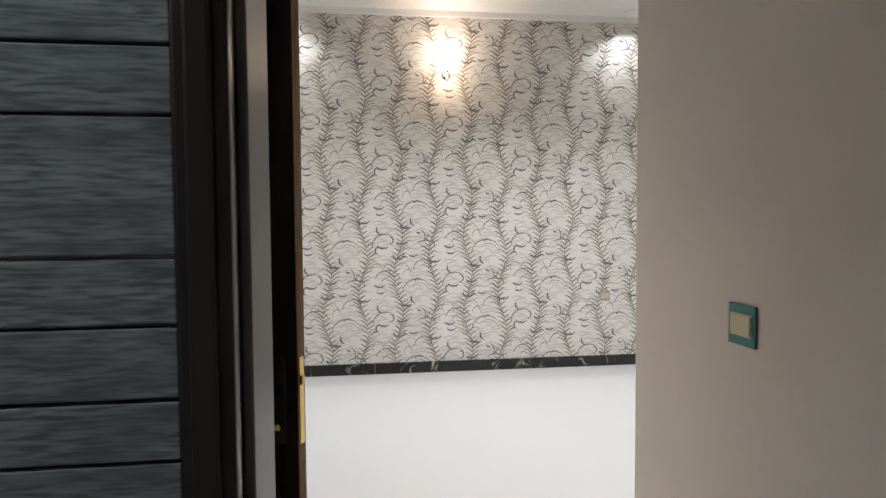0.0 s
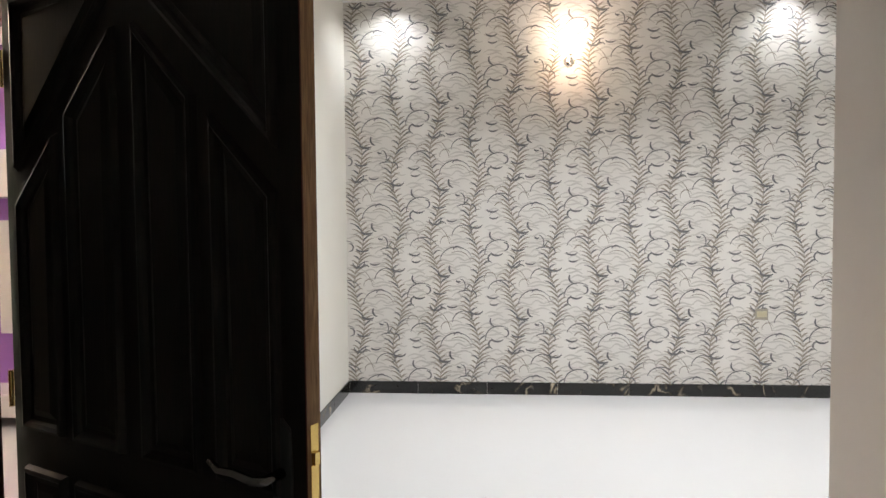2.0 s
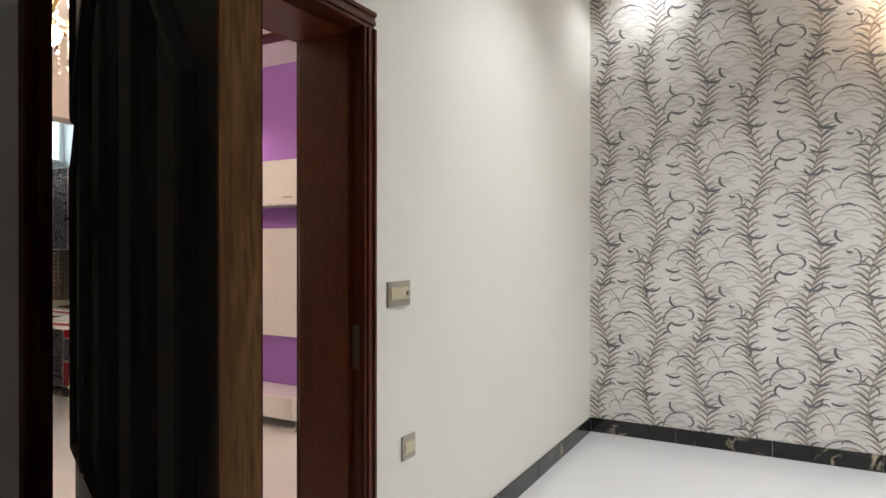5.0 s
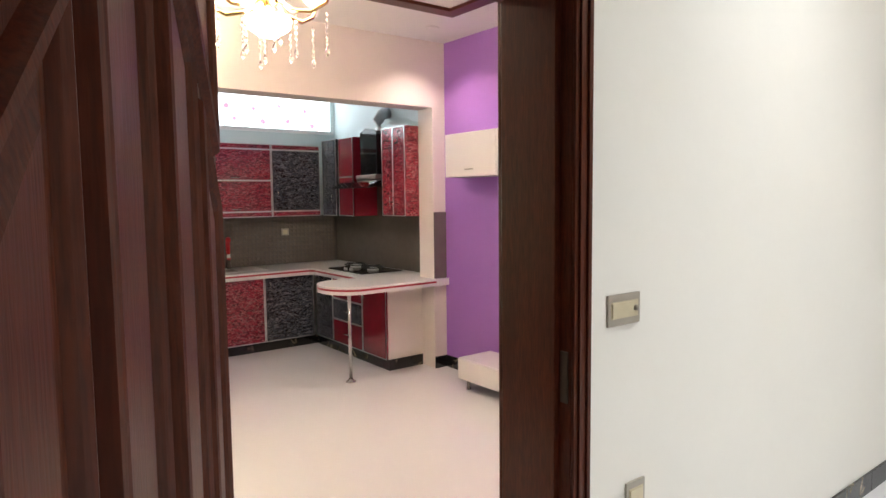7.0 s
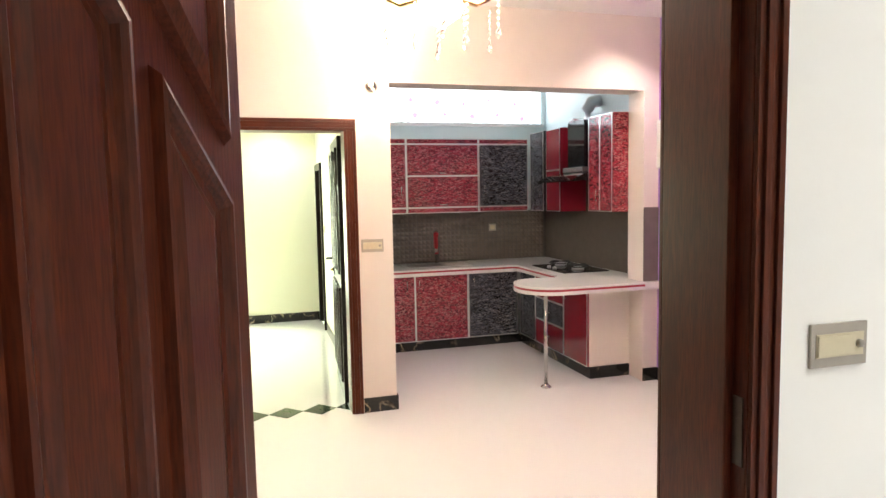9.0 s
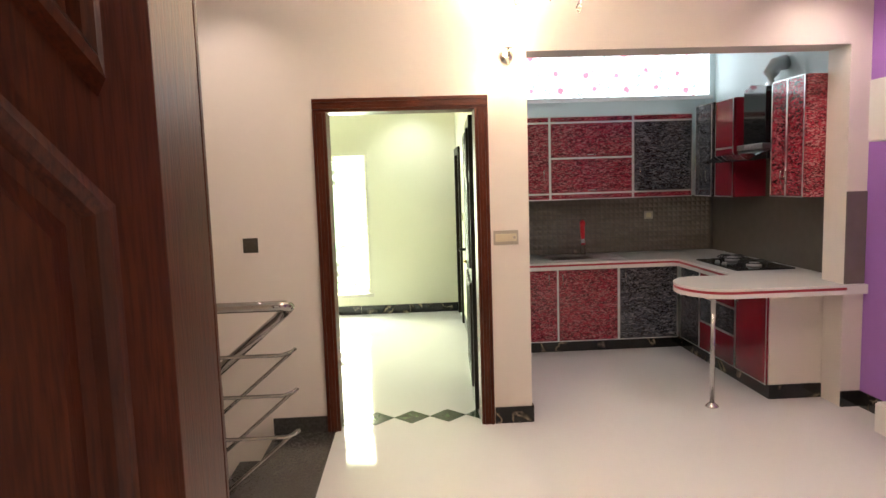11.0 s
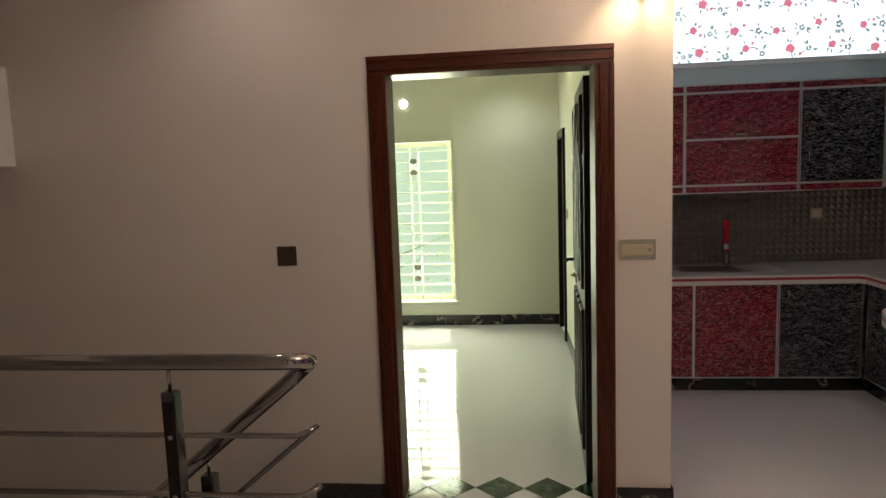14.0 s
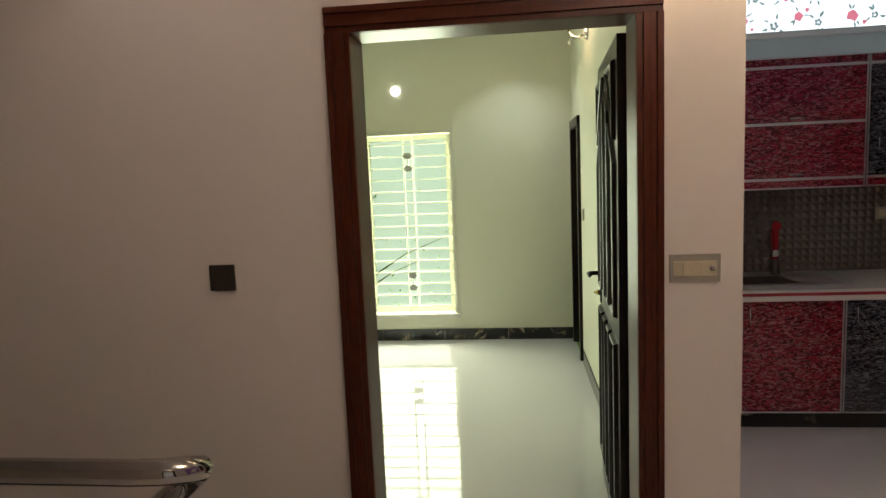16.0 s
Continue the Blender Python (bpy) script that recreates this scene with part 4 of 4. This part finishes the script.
switch_plate("pale gold four-key switch with a fan dial beside the doorway", 0.165, 0.095, (1.172, B_N, 1.262), 0, 4, True)
switch_plate("dark bronze single switch on the beige wall", 0.095, 0.095, (-0.488, B_N, 1.268), 0, 1, False, M_BRONZE)
switch_plate("grey and gold switch with a dial on the cream wall", 0.163, 0.102, (1.641, A_N, 1.267), 0, 1, True)
switch_plate("grey and gold low wall socket on the cream wall", 0.10, 0.10, (1.715, A_N, 0.624), 0, 1)
switch_plate("small pale socket on the patterned wallpaper", 0.11, 0.10, (A_E - 0.001, -3.58, 0.74), -90, 1)
switch_plate("gold switch and socket in teal protective film", 0.118, 0.112, (-0.365, ENT0, 1.266), 180, 1, False, M_TEAL, True)
switch_plate("pale gold switch beside the inner door", 0.09, 0.09, (1.119, 6.55, 1.25), -90, 1)


def downlight(x, y, z):
    ob = thing("downlight", "round white recessed ceiling downlight, lit", "ceiling light", (x, y, z), 0, "ceiling downlights")
    bm = bmesh.new()
    add_lathe(bm, [(0.045, 0), (0.062, 0), (0.064, -0.006), (0.05, -0.010), (0.045, -0.004)], (0, 0, 0), 24)
    part("rim", bm, M_WHITE, ob)
    bm = bmesh.new()
    add_lathe(bm, [(0, -0.001), (0.044, -0.001), (0.044, -0.003), (0, -0.003)], (0, 0, 0), 20)
    part("lens", bm, M_DISC, ob)


for x, y, power in DOWN_A:
    downlight(x, y, 3.62)
for x, y, power in DOWN_B:
    downlight(x, y, 3.05)
for x, y, power in DOWN_C:
    downlight(x, y, 2.87)


def sconce(at, rz, label):
    """A wall lamp with a pleated crystal shade, standing off along local -y."""
    ob = thing("wall_lamp", label, "wall lamp", at, rz)
    bm = bmesh.new()
    add_lathe(bm, [(0, 0), (0.045, 0), (0.05, -0.012), (0.03, -0.022), (0.012, -0.028), (0, -0.03)], (0, 0, 0), 20, 0, "y")
    part("backplate", bm, M_STEEL, ob)
    bm = bmesh.new()
    add_tube(bm, [(0, -0.02, 0), (0, -0.06, -0.03), (0, -0.10, -0.025), (0, -0.13, 0.0), (0, -0.13, 0.03)], 0.009, 10)
    part("arm", bm, M_STEEL, ob)
    bm = bmesh.new()
    add_lathe(bm, [(0, 0.028), (0.03, 0.03), (0.034, 0.038), (0.012, 0.045), (0, 0.046)], (0, -0.13, 0), 16)
    part("cup", bm, M_STEEL, ob)
    bm = bmesh.new()
    n = 24
    lo = [bm.verts.new(((0.07 + 0.004 * (k % 2)) * math.cos(6.2832 * k / n), -0.13 + (0.07 + 0.004 * (k % 2)) * math.sin(6.2832 * k / n), 0.04)) for k in range(n)]
    hi = [bm.verts.new(((0.046 + 0.004 * (k % 2)) * math.cos(6.2832 * k / n), -0.13 + (0.046 + 0.004 * (k % 2)) * math.sin(6.2832 * k / n), 0.18)) for k in range(n)]
    for k in range(n):
        bm.faces.new((lo[k], lo[(k + 1) % n], hi[(k + 1) % n], hi[k]))
    part("shade", bm, M_BULB, ob, "glowing pleated shade")
    bm = bmesh.new()
    add_lathe(bm, [(0, -0.075), (0.012, -0.055), (0.004, -0.04), (0.002, -0.028)], (0, -0.13, 0), 8)
    part("crystal_drop", bm, M_CRYSTAL, ob, "clear crystal drop")
    return ob


sconce((A_E, -1.905, 2.985), -90, "crystal wall lamp glowing on the patterned wallpaper")
sconce((1.195, B_N, 2.42), 0, "chrome wall lamp glowing above the doorway pier")
sconce((1.12, 6.1, 2.55), -90, "chrome wall lamp with a pleated shade, lit")

# chandelier
chan = thing("chandelier", "gilt chandelier with glass bowls and crystal drops, lit", "chandelier", (1.25, 2.0, 3.05))
bm = bmesh.new()
add_lathe(bm, [(0, 0), (0.09, 0), (0.085, -0.03), (0.03, -0.045), (0.012, -0.06), (0.012, -0.22), (0.04, -0.25), (0.05, -0.30), (0.02, -0.36), (0.035, -0.42), (0.012, -0.47), (0, -0.48)])
part("stem", bm, M_GOLD, chan)
bm = bmesh.new()
add_lathe(bm, [(0, -0.60), (0.05, -0.595), (0.10, -0.56), (0.115, -0.52), (0.105, -0.50), (0, -0.495)])
part("centre_bowl", bm, M_BULB, chan, "glowing glass bowl")
for k in range(6):
    a = 2 * math.pi * k / 6 + 0.3
    c, s = math.cos(a), math.sin(a)
    bm = bmesh.new()
    add_tube(bm, [(q * c, q * s, zz) for q, zz in ((0.03, -0.40), (0.12, -0.47), (0.22, -0.48), (0.30, -0.44), (0.32, -0.38))], 0.011, 8)
    arm = part("arm", bm, M_GOLD, chan)
    bm = bmesh.new()
    add_lathe(bm, [(0.02, -0.38), (0.05, -0.36), (0.075, -0.32), (0.085, -0.27), (0.08, -0.27), (0.045, -0.34), (0.0, -0.37)], (0.32 * c, 0.32 * s, 0), 18)
    part("glass_cup", bm, M_BULB, arm, "glowing glass cup")
    for q in (0.14, 0.30):
        bm = bmesh.new()
        for i in range(6):
            zz = -0.50 - 0.028 * i
            add_lathe(bm, [(0, zz - 0.012), (0.009, zz), (0, zz + 0.012)], (q * c, q * s, 0), 6)
        add_lathe(bm, [(0, -0.71), (0.014, -0.685), (0, -0.65)], (q * c, q * s, 0), 6)
        tagged(part("crystal_strand", bm, M_CRYSTAL, arm, "hanging crystal strand"), kind="stuff")

# ---- back room window, wall light, outdoors ----
win = tagged(new("window_2"), "tall cream window with a white steel grille", "window", kind="structure")
w = 0.05
for a, b in (((WX0, C_N + 0.09, WZ0), (WX1, C_N + 0.14, WZ0 + w)), ((WX0, C_N + 0.09, WZ1 - w), (WX1, C_N + 0.14, WZ1)), ((WX0, C_N + 0.09, WZ0 + w), (WX0 + w, C_N + 0.14, WZ1 - w)), ((WX1 - w, C_N + 0.09, WZ0 + w), (WX1, C_N + 0.14, WZ1 - w))):
    box_part("window_frame", win, M_PVC, a, b, 0.003)
for a, b in (((WX0 - 0.04, C_N - 0.012, WZ1), (WX1 + 0.04, C_N - 0.001, WZ1 + 0.035)), ((WX1, C_N - 0.012, WZ0), (WX1 + 0.035, C_N - 0.001, WZ1))):
    box_part("window_trim", win, M_PVC, a, b, 0.002)
box_part("window_sill", win, M_SILL, (WX0 - 0.06, C_N - 0.05, WZ0 - 0.04), (WX1 + 0.06, C_N + 0.08, WZ0 - 0.001), 0.004)
pane = box_part("pane", win, M_GLASS, (WX0 + w, C_N + 0.112, WZ0 + w), (WX1 - w, C_N + 0.118, WZ1 - w))
pane.visible_shadow = False
gy = C_N + 0.05
for k in range(15):
    zz = WZ0 + 0.06 + k * 0.113
    bar("grille_bar", [(WX0 + 0.002, gy, zz), (WX1 - 0.002, gy, zz)], 0.008, M_PVC, win, 6)
for x in (-0.475, -0.385):
    bar("grille_upright", [(x, gy + 0.013, WZ0 + 0.002), (x, gy + 0.013, WZ1 - 0.002)], 0.008, M_PVC, win, 6)
for zz in (1.74, 0.58):
    for sg in (-1, 1):
        bm = bmesh.new()
        add_prism(bm, [(-0.43 - 0.045, zz + sg * 0.055), (-0.43 - 0.02, zz + sg * 0.03), (-0.43 + 0.02, zz + sg * 0.03), (-0.43 + 0.045, zz + sg * 0.055), (-0.43 + 0.03, zz + sg * 0.09), (-0.43 - 0.03, zz + sg * 0.09)], gy - 0.02, gy - 0.007)
        part("grille_ornament", bm, M_BRUSHED, win, "grey cast ornament")
    bar("grille_ornament_stem", [(-0.43, gy - 0.013, zz - 0.04), (-0.43, gy - 0.013, zz + 0.04)], 0.008, M_BRUSHED, win, 8)
round_lamp = thing("round_wall_light", "small round white wall light, lit", "wall light", (-0.51, C_N, 2.41))
bm = bmesh.new()
add_lathe(bm, [(0, -0.02), (0.034, -0.018), (0.042, -0.008), (0.042, 0), (0, 0)], (0, 0, 0), 22, 0, "y")
part("lens", bm, M_DISC, round_lamp)

bm = bmesh.new()
add_box(bm, -400, C_N + 0.3, -12.2, 400, 500, -12.0)
tagged(new("ground", finish(bm, "ground", M_GRASS)), "grass outside the window", "ground", kind="structure")
# the far greenery's sunlight is put in as the board's own glow
M_FAR = glow("glowing_distance", (0.86, 1.0, 0.76), 1.2)
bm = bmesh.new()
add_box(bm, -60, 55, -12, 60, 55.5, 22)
tagged(new("backdrop", finish(bm, "backdrop", M_FAR)), "plain glowing backdrop standing in for bright greenery far away", "backdrop", kind="structure")


def tree(at, h, seed):
    rnd = random.Random(seed)
    ob = thing("tree", "leafy green tree in sunlight behind the window", "tree", at)
    bm = bmesh.new()
    add_tube(bm, [(0, 0, 0), (0.05, 0, h * 0.3), (0.0, 0.04, h * 0.6), (0.02, 0, h * 0.9)], 0.11, 8, 0, 0.02)
    tips = []
    for k in range(9):
        z0, a = h * rnd.uniform(0.25, 0.8), rnd.uniform(0, 6.28)
        ln = h * rnd.uniform(0.18, 0.32)
        tip = (ln * math.cos(a), ln * math.sin(a), z0 + ln * 0.5)
        tips += [tip, tuple(0.6 * c for c in tip[:2]) + (z0 + ln * 0.3,)]
        add_tube(bm, [(0.01, 0, z0), tuple(0.5 * c for c in tip[:2]) + (z0 + ln * 0.3,), tip], 0.035, 6, 0, 0.008)
    part("trunk", bm, M_BARK, ob)
    verts, faces = [], []
    for tip in tips:
        for i in range(60):
            p = [tip[j] + rnd.gauss(0, 0.11 * h) for j in range(3)]
            d = Vector((rnd.gauss(0, 1), rnd.gauss(0, 1), rnd.gauss(0, 0.6))).normalized()
            e = d.orthogonal().normalized()
            s = rnd.uniform(0.05, 0.1)
            b = len(verts)
            q = Vector(p)
            verts += [q, q + s * (d * 0.5 + e * 0.3), q + s * d, q + s * (d * 0.5 - e * 0.3)]
            faces.append((b, b + 1, b + 2, b + 3))
    me = bpy.data.meshes.new("crown")
    me.from_pydata([tuple(v) for v in verts], [], faces)
    me.materials.append(M_LEAF)
    crown = new("crown", me)
    crown.parent = ob


for i, (x, y, h) in enumerate(((-2.6, 14, 4.2), (-0.4, 16, 4.4), (-4.2, 20, 4.8))):
    tree((x, y, -12.0), h + 8.2, i)

# ---- wallpaper print ----
def ribbon(bm, pts, w0, w1, mi, x=0.0):
    """A flat tapering stroke in the wall's plane (u across, v up)."""
    pts = [Vector(p) for p in pts]
    L, R = [], []
    m = len(pts) - 1
    for i, p in enumerate(pts):
        d = (pts[min(i + 1, m)] - pts[max(i - 1, 0)]).normalized()
        q = i / m
        w = (w0 + (w1 - w0) * q) * (0.35 + 0.65 * math.sin(math.pi * min(1, 0.12 + q * 0.88)))
        nrm = Vector((-d.y, d.x)) * w
        L.append(bm.verts.new((x, p.x + nrm.x, p.y + nrm.y)))
        R.append(bm.verts.new((x, p.x - nrm.x, p.y - nrm.y)))
    for i in range(m):
        bm.faces.new((L[i], R[i], R[i + 1], L[i + 1])).material_index = mi


CW, CH = 0.71, 0.785
PU, PV = 200.0, -200.0


def motif():
    """One repeat of the scrolling vine on a half-drop: two ferny spines, arched tendrils, commas and soft strokes."""
    rnd = random.Random(11)
    bm = bmesh.new()
    hor, ver = CW * 200, CH * 200

    def stroke(pts, w0, w1, mi, lift):
        ribbon(bm, [(-x / PU, y / PV) for x, y in pts], w0 / 200, w1 / 200, mi, -lift)

    def bow(x, y, rx, ry, a0, a1, w, mi=1, n=10, shrink=1.0):
        """An arc of an ellipse that may wind inwards; y goes down."""
        pts = []
        for k in range(n + 1):
            q = k / n
            g, a = 1 + (shrink - 1) * q, radians(a0 + (a1 - a0) * q)
            pts.append((x + g * rx * math.cos(a), y - g * ry * math.sin(a)))
        stroke(pts, 0.62 * w, 0.62 * w, mi, 0.0007 + 0.0001 * mi)

    # soft pale sweeps across the ground
    for k in range(58):
        x, y = hor * ((k * 0.618) % 1), ver * (k + 0.5) / 58
        ln, sg = rnd.uniform(24, 46), rnd.choice((-1, 1))
        lift = rnd.uniform(5, 11)
        stroke([(x + sg * ln * q, y - lift * math.sin(q * 5.2) * 0.5 - 6 * q) for q in (0, 0.14, 0.28, 0.42, 0.57, 0.71, 0.86, 1)], 1.1, 1.9, 2, 0.0002)
    # two spines with upswept leaflets
    for base, amp, ph in ((0.0, 9, 0.0), (71.0, 9, math.pi / 2)):
        def spine(q):
            return base + amp * math.sin(2 * math.pi * q / ver + ph), q
        stroke([spine(ver * k / 28) for k in range(29)], 0.8, 0.8, 0, 0.0004)
        for k in range(18):
            q = ver * (k + 0.5) / 18
            x, y = spine(q)
            lean = math.cos(2 * math.pi * q / ver + ph)
            for sd in (-1, 1):
                ln = 17 * (1 - 0.35 * sd * lean) * rnd.uniform(0.85, 1.12)
                tone = 1 if (k + 2 * sd) % 6 == 0 else 0
                stroke([(x + sd * ln * f, y - ln * (1.35 * f - 0.72 * f * f)) for f in (0, 0.15, 0.3, 0.45, 0.6, 0.8, 1)], 1.75, 0.95, tone, 0.0005)
    # arched tendrils, each ending in a rolled tip
    for x, y, rx, ry, a0, a1, w, mi in ((38, 0, 30, 27, 178, 20, 1.5, 1), (41, 5, 24, 24, 122, 12, 1.1, 0), (-26, 62, 26, 23, 190, 50, 1.7, 1), (-22, 132, 25, 20, 170, 15, 1.6, 1), (52, 112, 22, 22, 175, 60, 1.4, 1)):
        bow(x, y, rx, ry, a0, a1, w, mi, 12)
    for x, y, r, a0, a1, w, mi in ((-17, 52, 8, 95, -95, 2.2, 1), (-24, 137, 10, 170, 50, 1.6, 0), (-18, 112, 14, 215, -30, 1.0, 0), (58, 100, 9, 120, -80, 1.9, 1), (20, 120, 11, 200, 20, 1.1, 0), (100, 30, 12, 210, -10, 1.1, 0)):
        bow(x, y, r, r, a0, a1, w, mi, 12, 0.8)
    bow(-4, 140, 32, 50, 18, 75, 1.0, 0)
    # crescents and commas
    for x, y, rx, ry, a0, a1, w in ((0, 78, 11, 11, 190, 372, 2.3), (13, 93, 8, 9, 165, 35, 2.2), (34, 12, 9, 10, 150, 268, 3.0), (17, 19, 13, 8, 200, 320, 3.5), (-36, 152, 9, 6, 210, 335, 2.3), (74, 88, 12, 8, 200, 345, 2.8), (8, 52, 13, 7, 200, 335, 2.6), (-40, 72, 6, 7, 90, 250, 2.6), (66, 62, 8, 9, 95, -35, 1.8), (104, 60, 11, 7, 200, 335, 2.6), (108, 108, 9, 10, 150, 268, 2.6), (30, 78, 10, 6, 205, 335, 2.4), (112, 138, 12, 8, 200, 330, 2.8), (40, 138, 8, 9, 160, 30, 2.0), (96, 8, 8, 9, 165, 35, 2.0)):
        bow(x, y, rx, ry, a0, a1, w)
    # small sprig
    stroke([(40, 56), (48, 53), (56, 52.5), (64, 53.5), (70, 55)], 1.2, 0.8, 1, 0.0009)
    bow(46, 44, 8, 12, 95, -62, 1.6)
    stroke([(53, 53), (57, 48), (60, 44), (64, 41)], 1.0, 1.0, 1, 0.0009)
    bow(42, 34, 4, 3, 180, 330, 2.6)
    return finish(bm, "wallpaper_print", [M_PRINT, M_PRINT_BLUE, M_PRINT_PALE])


data = motif()
for i in range(7):
    for j in range(6):
        top = 4.354 - CH * j - (0 if i % 2 else CH / 2)
        y0 = 0.01 - CW * i
        if top > 4.28 or top < -0.1:
            continue
        ob = new("wallpaper_print", data)
        ob.location = (A_E - 0.003, y0, top)
        ob.parent = wallpapered
